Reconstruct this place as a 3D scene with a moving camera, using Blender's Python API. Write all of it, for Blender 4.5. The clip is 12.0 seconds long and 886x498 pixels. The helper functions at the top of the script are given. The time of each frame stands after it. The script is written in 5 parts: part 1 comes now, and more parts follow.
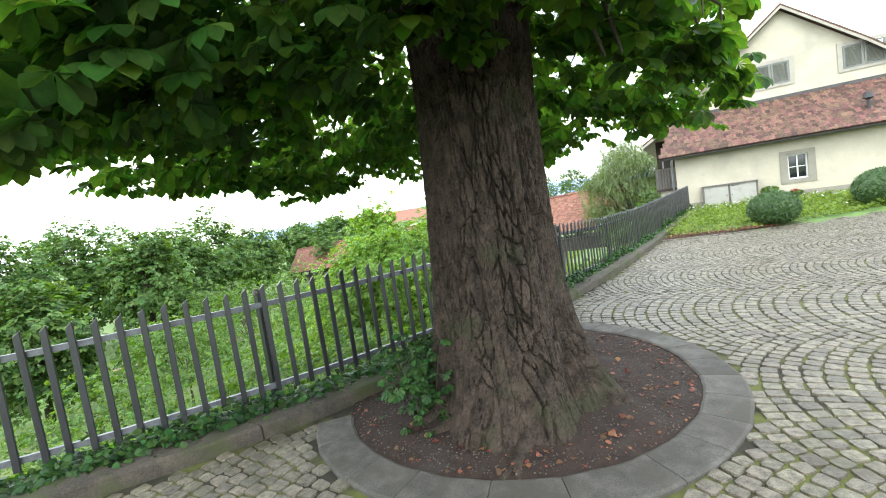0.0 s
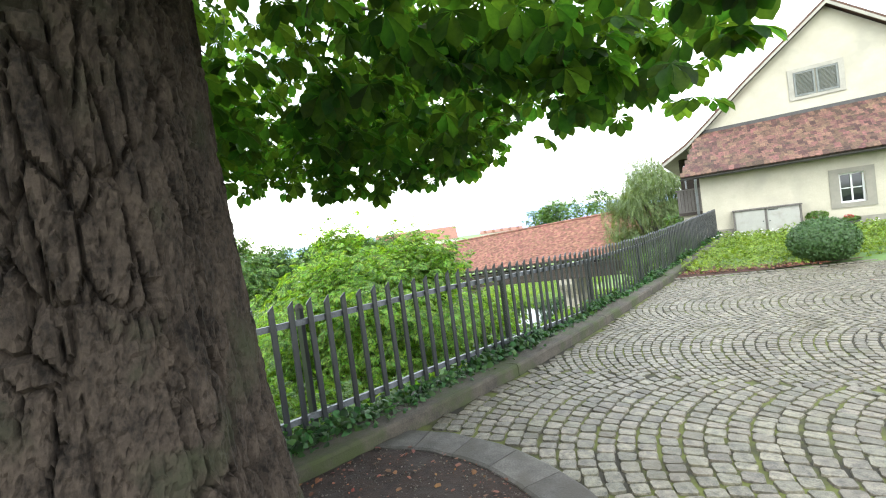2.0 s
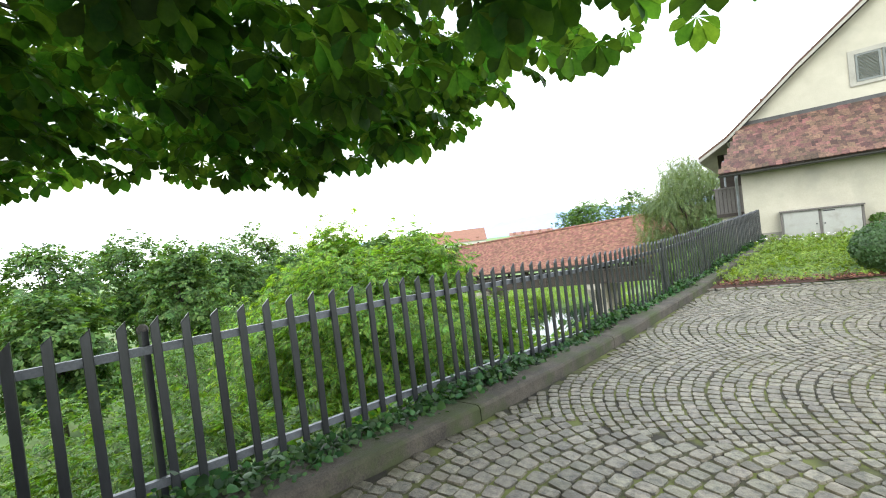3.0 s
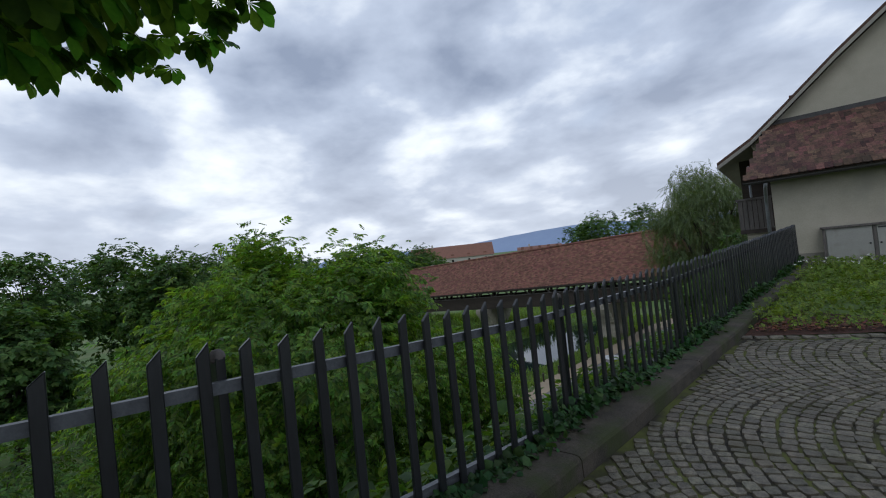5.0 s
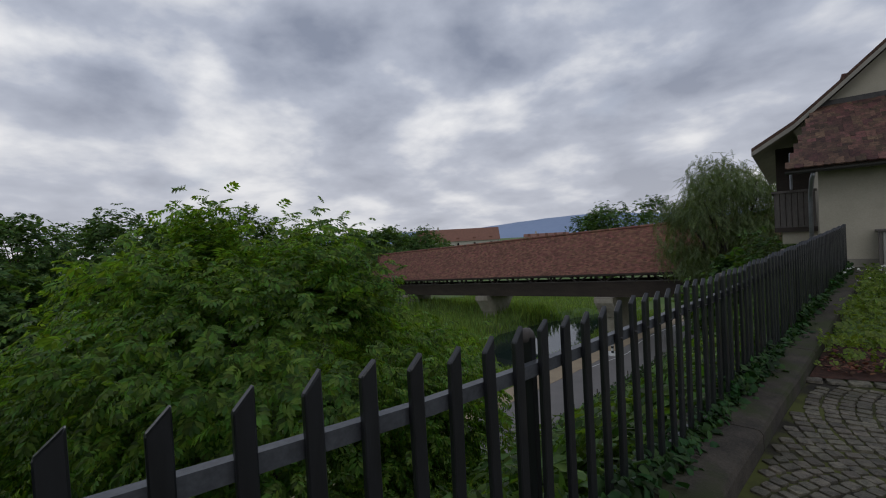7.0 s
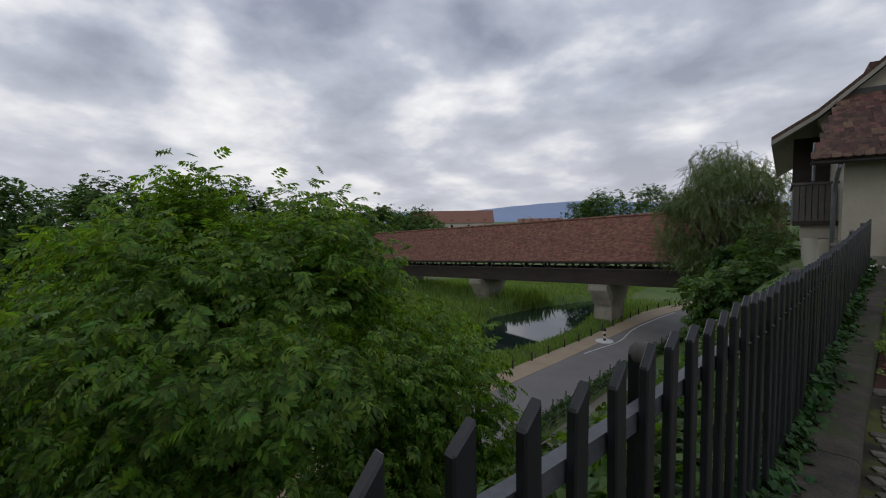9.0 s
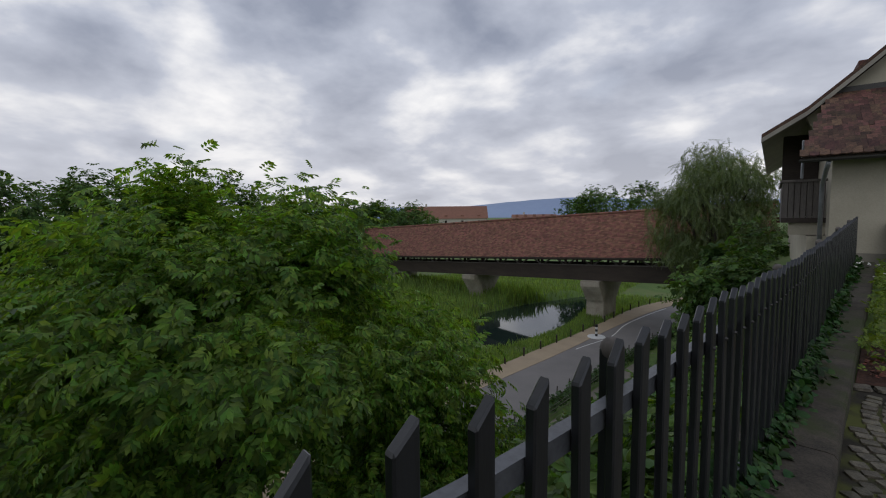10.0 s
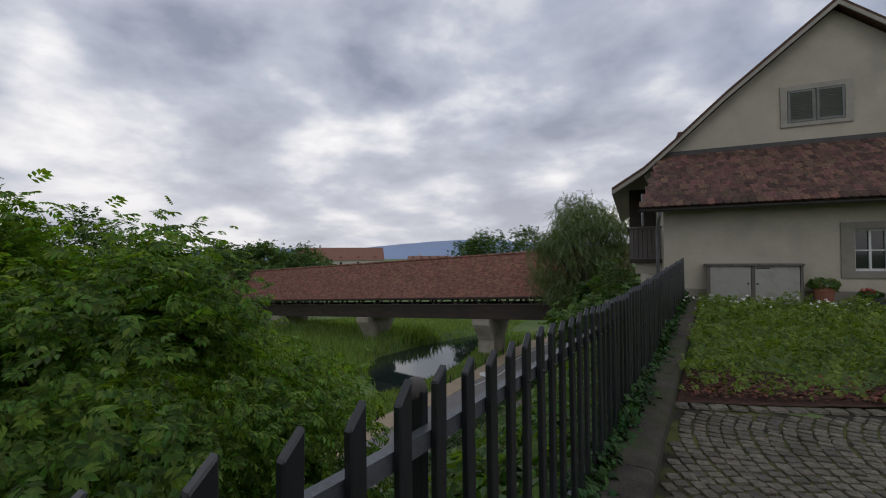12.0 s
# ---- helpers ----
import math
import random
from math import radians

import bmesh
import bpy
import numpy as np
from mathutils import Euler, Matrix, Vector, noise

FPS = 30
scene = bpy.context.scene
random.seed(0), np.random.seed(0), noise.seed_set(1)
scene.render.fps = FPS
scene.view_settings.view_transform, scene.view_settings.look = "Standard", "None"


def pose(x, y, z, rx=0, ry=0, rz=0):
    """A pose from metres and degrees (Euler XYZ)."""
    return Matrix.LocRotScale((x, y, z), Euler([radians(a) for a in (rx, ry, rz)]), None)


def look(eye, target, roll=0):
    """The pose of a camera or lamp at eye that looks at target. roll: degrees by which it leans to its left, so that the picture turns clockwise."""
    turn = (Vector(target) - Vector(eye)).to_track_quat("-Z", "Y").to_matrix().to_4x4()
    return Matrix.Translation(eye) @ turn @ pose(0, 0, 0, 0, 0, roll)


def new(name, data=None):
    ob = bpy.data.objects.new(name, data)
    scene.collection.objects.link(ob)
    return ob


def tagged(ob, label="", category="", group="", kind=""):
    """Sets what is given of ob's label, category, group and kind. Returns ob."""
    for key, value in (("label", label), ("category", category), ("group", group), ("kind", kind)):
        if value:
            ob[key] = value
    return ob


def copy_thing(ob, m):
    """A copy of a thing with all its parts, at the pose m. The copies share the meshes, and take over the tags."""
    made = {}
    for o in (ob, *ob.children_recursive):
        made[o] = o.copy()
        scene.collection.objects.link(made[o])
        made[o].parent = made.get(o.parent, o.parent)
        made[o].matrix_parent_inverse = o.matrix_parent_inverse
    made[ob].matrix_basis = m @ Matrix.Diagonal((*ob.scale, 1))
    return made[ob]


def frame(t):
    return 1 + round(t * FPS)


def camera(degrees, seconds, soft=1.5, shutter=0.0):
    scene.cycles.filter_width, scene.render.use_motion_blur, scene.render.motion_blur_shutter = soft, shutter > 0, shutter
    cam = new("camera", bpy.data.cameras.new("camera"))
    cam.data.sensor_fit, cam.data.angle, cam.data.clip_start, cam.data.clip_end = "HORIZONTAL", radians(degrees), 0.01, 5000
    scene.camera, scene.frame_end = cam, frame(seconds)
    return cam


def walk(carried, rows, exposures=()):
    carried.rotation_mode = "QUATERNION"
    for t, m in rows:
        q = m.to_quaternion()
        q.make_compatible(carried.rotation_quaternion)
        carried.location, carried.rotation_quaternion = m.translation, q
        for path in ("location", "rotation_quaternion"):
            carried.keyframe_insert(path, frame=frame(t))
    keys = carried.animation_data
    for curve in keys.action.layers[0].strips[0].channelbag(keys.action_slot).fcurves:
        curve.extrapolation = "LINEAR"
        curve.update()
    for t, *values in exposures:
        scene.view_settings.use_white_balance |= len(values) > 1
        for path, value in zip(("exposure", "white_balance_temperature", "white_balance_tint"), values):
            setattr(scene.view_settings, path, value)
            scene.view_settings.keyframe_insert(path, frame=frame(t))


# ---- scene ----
cam = camera(91.9, 12.0, soft=1.1)
PATH = [
    (0, (0.23, -1.138, 1.701), (-0.763, 0.59, 1.538), -8.4),
    (0.5, (0.313, -0.353, 1.681), (-0.684, 1.374, 1.534), -7.2),
    (1, (0.362, 0.288, 1.696), (-0.665, 2.001, 1.592), -8.3),
    (1.5, (0.486, 1.055, 1.668), (-0.569, 2.752, 1.592), -8.2),
    (2, (0.611, 1.669, 1.637), (-0.487, 3.34, 1.582), -7.5),
    (2.5, (0.629, 2.418, 1.578), (-0.533, 4.046, 1.542), -7),
    (3, (0.593, 3.068, 1.517), (-0.617, 4.66, 1.485), -6.8),
    (5, (0.103, 5.79, 1.476), (-1.135, 7.361, 1.512), -6),
    (5.5, (-0.001, 6.258, 1.491), (-1.248, 7.821, 1.522), -5.7),
    (6, (-0.19, 6.718, 1.454), (-1.448, 8.273, 1.477), -5),
    (6.5, (-0.379, 7.146, 1.449), (-1.646, 8.693, 1.443), -4.1),
    (7, (-0.493, 7.484, 1.469), (-1.758, 9.032, 1.426), -3),
    (9, (-1.047, 7.760, 1.440), (-2.286, 9.325, 1.310), -0.8),
    (9.5, (-1.019, 7.793, 1.435), (-2.264, 9.350, 1.280), -0.6),
    (10, (-1.009, 7.827, 1.430), (-2.225, 9.408, 1.279), -0.5),
    (10.5, (-0.973, 7.860, 1.420), (-2.135, 9.482, 1.285), -0),
    (11, (-0.920, 7.893, 1.415), (-2.010, 9.569, 1.349), -0.5),
    (11.5, (-0.859, 7.927, 1.420), (-1.827, 9.677, 1.417), 0.1),
    (12, (-0.783, 7.96, 1.43), (-1.59, 9.79, 1.468), -0.5),
]
EXPOSURES = [(0.0, 3.0, 6600, 1), (2.0, 3.0, 6600, 1), (3.2, 2.5, 6600, 1), (4.0, 1.1, 6300, 3), (4.8, 0.30, 5950, 6), (5.5, 0.0, 5950, 6), (7.0, -0.2, 6350, 9), (9.0, -0.04, 6450, 9), (12.0, 0.0, 6500, 10)]
walk(cam, [(t, look(eye, target, roll)) for t, eye, target, roll in PATH], EXPOSURES)

# ---- world, sun ----
SUN_ELEV, SUN_ROT = radians(42), radians(150)
world = bpy.data.worlds.new("world")
scene.world = world
world.use_nodes = True


def node(tree, kind, **values):
    n = tree.nodes.new(kind)
    for k, v in values.items():
        n.inputs[k.replace("_", " ")].default_value = v
    return n


def make_sky(tree):
    nodes, link = tree.nodes, tree.links.new
    nodes.clear()
    out = nodes.new("ShaderNodeOutputWorld")
    back = nodes.new("ShaderNodeBackground")
    sky = nodes.new("ShaderNodeTexSky")
    sky.sky_type, sky.sun_disc = "NISHITA", False
    sky.sun_elevation, sky.sun_rotation = SUN_ELEV, SUN_ROT
    dim = nodes.new("ShaderNodeVectorMath")
    dim.operation = "SCALE"
    dim.inputs["Scale"].default_value = 0.1
    link(sky.outputs[0], dim.inputs[0])
    # cloud layer: directions laid out on a flat sheet overhead
    co = nodes.new("ShaderNodeTexCoord")
    sep = nodes.new("ShaderNodeSeparateXYZ")
    link(co.outputs["Generated"], sep.inputs[0])
    up = nodes.new("ShaderNodeMath")
    up.operation = "MAXIMUM"
    up.inputs[1].default_value = 0.0
    link(sep.outputs["Z"], up.inputs[0])
    lift = nodes.new("ShaderNodeMath")
    lift.operation = "ADD"
    lift.inputs[1].default_value = 0.30
    link(up.outputs[0], lift.inputs[0])
    flat = nodes.new("ShaderNodeVectorMath")
    flat.operation = "DIVIDE"
    link(co.outputs["Generated"], flat.inputs[0])
    comb = nodes.new("ShaderNodeCombineXYZ")
    for i in range(3):
        link(lift.outputs[0], comb.inputs[i])
    link(comb.outputs[0], flat.inputs[1])
    big = node(tree, "ShaderNodeTexNoise", Scale=1.9, Detail=9.0, Roughness=0.5, Distortion=0.12)
    link(flat.outputs[0], big.inputs["Vector"])
    shape = nodes.new("ShaderNodeValToRGB")
    shape.color_ramp.elements[0].position, shape.color_ramp.elements[0].color = 0.35, (0.27, 0.30, 0.385, 1)
    shape.color_ramp.elements[1].position, shape.color_ramp.elements[1].color = 0.65, (0.96, 0.945, 0.945, 1)
    mid = shape.color_ramp.elements.new(0.5)
    mid.color = (0.48, 0.51, 0.60, 1)
    tilt = nodes.new("ShaderNodeMath")
    tilt.operation = "MULTIPLY_ADD"
    tilt.inputs[1].default_value = -0.07
    link(up.outputs[0], tilt.inputs[0])
    link(big.outputs["Fac"], tilt.inputs[2])
    link(tilt.outputs[0], shape.inputs[0])
    gaps = node(tree, "ShaderNodeTexNoise", Scale=0.8, Detail=4.0, Roughness=0.5)
    link(flat.outputs[0], gaps.inputs["Vector"])
    gap = nodes.new("ShaderNodeMapRange")
    gap.inputs["From Min"].default_value, gap.inputs["From Max"].default_value = 0.62, 0.78
    gap.inputs["To Max"].default_value = 0.5
    link(gaps.outputs["Fac"], gap.inputs["Value"])
    mix = nodes.new("ShaderNodeMix")
    mix.data_type = "RGBA"
    link(gap.outputs[0], mix.inputs["Factor"])
    link(shape.outputs[0], mix.inputs[6])
    link(dim.outputs[0], mix.inputs[7])
    # paler veil towards the horizon
    veil = nodes.new("ShaderNodeMapRange")
    veil.inputs["From Min"].default_value, veil.inputs["From Max"].default_value = 0.0, 0.35
    veil.inputs["To Min"].default_value, veil.inputs["To Max"].default_value = 0.55, 0.0
    link(sep.outputs["Z"], veil.inputs["Value"])
    pale = nodes.new("ShaderNodeMix")
    pale.data_type = "RGBA"
    pale.inputs[7].default_value = (0.66, 0.65, 0.68, 1)
    link(veil.outputs[0], pale.inputs["Factor"])
    link(mix.outputs[2], pale.inputs[6])
    link(pale.outputs[2], back.inputs["Color"])
    back.inputs["Strength"].default_value = 1.06
    link(back.outputs[0], out.inputs["Surface"])


make_sky(world.node_tree)
sun = new("sun", bpy.data.lights.new("sun", "SUN"))
sun.data.energy, sun.data.angle, sun.data.color = 0.3, radians(25), (1.0, 0.96, 0.9)
sun.matrix_world = look((6, -12, 16), (0, 0, 0))


# ---- materials ----
def material(name, base, dark, scale=8.0, fine=60.0, rough=0.8, bump=0.3, metal=0.0, spread=0.5, random_by="", stretch=(1, 1, 1),
             through_light=0.0, patch=None, patch_scale=1.2, patch_from=0.52, depth=0.01, gloss=0.5, shift=0.12, gain=1.0):
    """Two colours mixed by a coarse and a fine noise, with relief; random_by varies pieces ('object' or 'island')."""
    m = bpy.data.materials.new(name)
    m.use_nodes = True
    t = m.node_tree
    link = t.links.new
    b = t.nodes["Principled BSDF"]
    co = t.nodes.new("ShaderNodeTexCoord")
    mp = t.nodes.new("ShaderNodeMapping")
    mp.inputs["Scale"].default_value = stretch
    link(co.outputs["Object"], mp.inputs["Vector"])
    if random_by == "object":
        slide = t.nodes.new("ShaderNodeVectorMath")
        slide.operation = "SCALE"
        slide.inputs[0].default_value = (37, 53, 71)
        link(t.nodes.new("ShaderNodeObjectInfo").outputs["Random"], slide.inputs["Scale"])
        link(slide.outputs[0], mp.inputs["Location"])
    n1 = node(t, "ShaderNodeTexNoise", Scale=scale, Detail=5.0, Roughness=0.6)
    n2 = node(t, "ShaderNodeTexNoise", Scale=fine, Detail=4.0, Roughness=0.65)
    link(mp.outputs[0], n1.inputs["Vector"])
    link(mp.outputs[0], n2.inputs["Vector"])
    blend = t.nodes.new("ShaderNodeMath")
    blend.operation = "MULTIPLY_ADD"
    blend.inputs[1].default_value = 0.45
    link(n2.outputs["Fac"], blend.inputs[0])
    half = t.nodes.new("ShaderNodeMath")
    half.operation = "MULTIPLY"
    half.inputs[1].default_value = 0.55
    link(n1.outputs["Fac"], half.inputs[0])
    link(half.outputs[0], blend.inputs[2])
    ramp = t.nodes.new("ShaderNodeMapRange")
    ramp.inputs["From Min"].default_value, ramp.inputs["From Max"].default_value = 0.5 - 0.25 * spread - 0.02, 0.5 + 0.25 * spread
    link(blend.outputs[0], ramp.inputs["Value"])
    mix = t.nodes.new("ShaderNodeMix")
    mix.data_type = "RGBA"
    mix.inputs[6].default_value, mix.inputs[7].default_value = (*dark, 1), (*base, 1)
    link(ramp.outputs[0], mix.inputs["Factor"])
    colour = mix.outputs[2]
    if patch:
        n3 = node(t, "ShaderNodeTexNoise", Scale=patch_scale, Detail=6.0, Roughness=0.6)
        link(mp.outputs[0] if random_by == "object" else co.outputs["Object"], n3.inputs["Vector"])
        pr = t.nodes.new("ShaderNodeMapRange")
        pr.inputs["From Min"].default_value, pr.inputs["From Max"].default_value = patch_from, patch_from + 0.14
        link(n3.outputs["Fac"], pr.inputs["Value"])
        m3 = t.nodes.new("ShaderNodeMix")
        m3.data_type = "RGBA"
        m3.inputs[7].default_value = (*patch, 1)
        link(pr.outputs[0], m3.inputs["Factor"])
        link(colour, m3.inputs[6])
        colour = m3.outputs[2]
    if random_by:
        hsv = t.nodes.new("ShaderNodeHueSaturation")
        if random_by == "object":
            source = t.nodes.new("ShaderNodeObjectInfo").outputs["Random"]
        else:
            source = t.nodes.new("ShaderNodeNewGeometry").outputs["Random Per Island"]
        val = t.nodes.new("ShaderNodeMapRange")
        val.inputs["To Min"].default_value, val.inputs["To Max"].default_value = 1 - 3 * shift, 1 + 2.2 * shift
        link(source, val.inputs["Value"])
        link(val.outputs[0], hsv.inputs["Value"])
        wn = t.nodes.new("ShaderNodeTexWhiteNoise")
        wn.noise_dimensions = "1D"
        link(source, wn.inputs["W"])
        hue = t.nodes.new("ShaderNodeMapRange")
        hue.inputs["To Min"].default_value, hue.inputs["To Max"].default_value = 0.5 - shift * 0.14, 0.5 + shift * 0.14
        link(wn.outputs["Value"], hue.inputs["Value"])
        link(hue.outputs[0], hsv.inputs["Hue"])
        link(colour, hsv.inputs["Color"])
        colour = hsv.outputs[0]
    link(colour, b.inputs["Base Color"])
    b.inputs["Roughness"].default_value, b.inputs["Metallic"].default_value = rough, metal
    b.inputs["Specular IOR Level"].default_value = gloss
    if bump:
        bp = t.nodes.new("ShaderNodeBump")
        bp.inputs["Strength"].default_value, bp.inputs["Distance"].default_value = bump, depth
        link(blend.outputs[0], bp.inputs["Height"])
        link(bp.outputs[0], b.inputs["Normal"])
    if through_light:
        tr = t.nodes.new("ShaderNodeBsdfTranslucent")
        bright = t.nodes.new("ShaderNodeVectorMath")
        bright.operation = "MULTIPLY"
        bright.inputs[1].default_value = (1.9 * gain, 1.85 * gain, 0.6 * gain)
        link(colour, bright.inputs[0])
        link(bright.outputs[0], tr.inputs["Color"])
        ms = t.nodes.new("ShaderNodeMixShader")
        ms.inputs[0].default_value = through_light
        link(b.outputs[0], ms.inputs[1])
        link(tr.outputs[0], ms.inputs[2])
        link(ms.outputs[0], t.nodes["Material Output"].inputs["Surface"])
    return m


BARK = material("bark", (0.064, 0.048, 0.036), (0.013, 0.010, 0.008), 12, 75, 0.9, 1.0, spread=0.40, stretch=(1, 1, 0.7), patch=(0.036, 0.037, 0.021), patch_scale=2.4, patch_from=0.56, depth=0.014, gloss=0.2)
TWIG = material("twig_bark", (0.09, 0.075, 0.055), (0.04, 0.035, 0.03), 9, 60, 0.9, 0.3)
CHESTNUT_LEAF = material("chestnut_leaf", (0.066, 0.135, 0.027), (0.03, 0.075, 0.016), 3, 30, 0.45, 0, random_by="island", through_light=0.55, shift=0.2, gain=1.25, gloss=0.3)
WALNUT_LEAF = material("walnut_leaf", (0.19, 0.31, 0.052), (0.085, 0.16, 0.026), 1.3, 20, 0.5, 0, random_by="island", through_light=0.35, shift=0.2, gloss=0.3, spread=0.4, gain=1.25)
WILLOW_LEAF = material("willow_leaf", (0.14, 0.185, 0.07), (0.075, 0.115, 0.042), 0.4, 10, 0.6, 0, random_by="island", through_light=0.3, shift=0.12)
WOOD_LEAF = material("woodland_leaf", (0.115, 0.2, 0.05), (0.04, 0.085, 0.022), 0.4, 3, 0.65, 0, random_by="island", through_light=0.3, shift=0.18, spread=0.35, gloss=0.3)
IVY_LEAF = material("ivy_leaf", (0.042, 0.098, 0.024), (0.018, 0.05, 0.013), 4, 30, 0.5, 0, random_by="island", through_light=0.2, shift=0.2, gloss=0.25)
BANK_LEAF = material("bank_leaf", (0.125, 0.215, 0.04), (0.055, 0.115, 0.022), 2, 20, 0.5, 0, random_by="island", through_light=0.38, shift=0.18, gloss=0.35)
BOX_LEAF = material("clipped_leaf", (0.06, 0.125, 0.03), (0.035, 0.08, 0.02), 8, 40, 0.5, 0, random_by="island", through_light=0.2, shift=0.13)
REED = material("reed", (0.21, 0.30, 0.085), (0.12, 0.19, 0.055), 0.4, 8, 0.7, 0, random_by="island", through_light=0.4, shift=0.14, gain=1.3)
GRASS = material("grass", (0.135, 0.215, 0.05), (0.075, 0.13, 0.032), 0.5, 6, 0.9, 0.4, patch=(0.16, 0.19, 0.065), patch_scale=0.12)
LAWN_LEAF = material("groundcover_leaf", (0.20, 0.28, 0.035), (0.085, 0.14, 0.02), 3, 30, 0.6, 0, random_by="island", through_light=0.3, shift=0.15)
SOIL = material("soil", (0.046, 0.025, 0.016), (0.006, 0.004, 0.003), 15, 95, 0.95, 1.0, spread=0.7, patch=(0.034, 0.026, 0.021), patch_scale=3.0, depth=0.02)
LITTER = material("leaf_litter", (0.088, 0.036, 0.021), (0.022, 0.011, 0.008), 14, 70, 0.95, 0.9, depth=0.02)
GRAVEL = material("loose_stone", (0.13, 0.11, 0.09), (0.045, 0.035, 0.027), 20, 90, 0.9, 0.2, random_by="island", shift=0.2)
BED = material("joint_sand", (0.040, 0.034, 0.022), (0.014, 0.012, 0.008), 6, 90, 0.95, 0.5, patch=(0.095, 0.105, 0.022), patch_scale=1.9, patch_from=0.42)
SETT = material("granite_sett", (0.200, 0.176, 0.126), (0.052, 0.046, 0.032), 20, 120, 0.5, 1.0, spread=0.34, random_by="island", shift=0.11, depth=0.008, patch=(0.085, 0.073, 0.042), patch_scale=1.7, patch_from=0.53)
SETT_ONE = material("granite_sett_loose", (0.200, 0.176, 0.126), (0.052, 0.046, 0.032), 20, 120, 0.5, 1.0, spread=0.34, random_by="object", shift=0.11, depth=0.008, patch=(0.085, 0.073, 0.042), patch_scale=1.7, patch_from=0.53)
KERB_STONE = material("kerb_stone", (0.118, 0.108, 0.094), (0.034, 0.031, 0.026), 6, 85, 0.8, 1.0, random_by="object", shift=0.06, patch=(0.058, 0.051, 0.040), patch_scale=2.6, patch_from=0.49)
CURB = material("weathered_concrete", (0.088, 0.073, 0.054), (0.024, 0.020, 0.015), 5.5, 75, 0.9, 1.0, patch=(0.040, 0.048, 0.014), patch_scale=2.2, patch_from=0.48)
PICKET = material("painted_picket", (0.024, 0.026, 0.029), (0.010, 0.0105, 0.0115), 7, 45, 0.3, 0.4, stretch=(1, 1, 0.15), random_by="object", shift=0.05, gloss=0.7, patch=(0.042, 0.036, 0.031), patch_scale=9, patch_from=0.62, depth=0.004)
RAIL = material("galvanised_rail", (0.15, 0.157, 0.168), (0.08, 0.084, 0.09), 6, 60, 0.45, 0.1, metal=0.4)
PLASTER = material("plaster", (0.475, 0.435, 0.345), (0.38, 0.345, 0.27), 1.6, 45, 0.9, 0.25, patch=(0.36, 0.335, 0.27), patch_scale=0.7, patch_from=0.55)
SURROUND = material("sandstone_surround", (0.27, 0.25, 0.205), (0.20, 0.185, 0.155), 4, 60, 0.9, 0.2)
TILE = material("clay_tile", (0.175, 0.086, 0.058), (0.036, 0.022, 0.018), 14, 70, 0.85, 0.5, random_by="island", shift=0.2)
TILE_ONE = material("clay_tile_loose", (0.175, 0.086, 0.058), (0.036, 0.022, 0.018), 14, 70, 0.85, 0.5, random_by="object", shift=0.2)
BRIDGE_TILE = material("bridge_tile", (0.27, 0.12, 0.082), (0.15, 0.072, 0.053), 2.5, 18, 0.85, 0.3, random_by="island", shift=0.13)
FAR_TILE = material("far_tile", (0.27, 0.13, 0.09), (0.2, 0.10, 0.07), 1, 10, 0.85, 0)
DARK_WOOD = material("dark_timber", (0.06, 0.045, 0.035), (0.03, 0.022, 0.018), 2, 30, 0.8, 0.3, stretch=(0.2, 1, 1))
GREY_WOOD = material("weathered_timber", (0.17, 0.15, 0.135), (0.09, 0.08, 0.072), 5, 50, 0.85, 0.3, stretch=(1, 1, 0.15))
PIER_STONE = material("pier_stone", (0.44, 0.40, 0.33), (0.27, 0.24, 0.195), 1.2, 14, 0.9, 0.4, patch=(0.24, 0.21, 0.17), patch_scale=0.4)
ASPHALT = material("asphalt", (0.22, 0.205, 0.195), (0.17, 0.16, 0.152), 0.5, 20, 0.85, 0.1)
SAND = material("sandy_path", (0.42, 0.33, 0.22), (0.33, 0.26, 0.18), 0.8, 15, 0.95, 0.2)
PATH_GRIT = material("path_grit", (0.24, 0.215, 0.18), (0.17, 0.155, 0.13), 0.8, 15, 0.95, 0.2)
WHITE = material("white_paint", (0.72, 0.72, 0.70), (0.60, 0.60, 0.58), 3, 40, 0.5, 0.05)
VERGE_PAINT = material("verge_paint", (0.36, 0.335, 0.28), (0.25, 0.235, 0.2), 3, 40, 0.7, 0.1, stretch=(1, 0.3, 1))
CABINET = material("cabinet_paint", (0.36, 0.35, 0.315), (0.30, 0.29, 0.265), 3, 40, 0.6, 0.08, patch=(0.27, 0.255, 0.22), patch_scale=2.5)
ZINC = material("zinc", (0.30, 0.31, 0.33), (0.21, 0.22, 0.23), 4, 40, 0.45, 0.1, metal=0.6)
DARK_ZINC = material("dark_sheet_metal", (0.075, 0.07, 0.068), (0.045, 0.042, 0.04), 4, 40, 0.5, 0.1, metal=0.3)
SHUTTER = material("shutter_paint", (0.175, 0.185, 0.17), (0.12, 0.128, 0.116), 4, 40, 0.6, 0.1)
TERRACOTTA = material("terracotta", (0.30, 0.12, 0.075), (0.22, 0.085, 0.055), 6, 40, 0.85, 0.15)
BLACK = material("black_plastic", (0.03, 0.03, 0.032), (0.018, 0.018, 0.02), 8, 40, 0.5, 0.05)
RED_PETAL = material("red_petal", (0.5, 0.035, 0.025), (0.35, 0.02, 0.02), 8, 40, 0.6, 0, random_by="island")
WHITE_PETAL = material("white_petal", (0.8, 0.8, 0.74), (0.7, 0.7, 0.62), 8, 40, 0.6, 0)
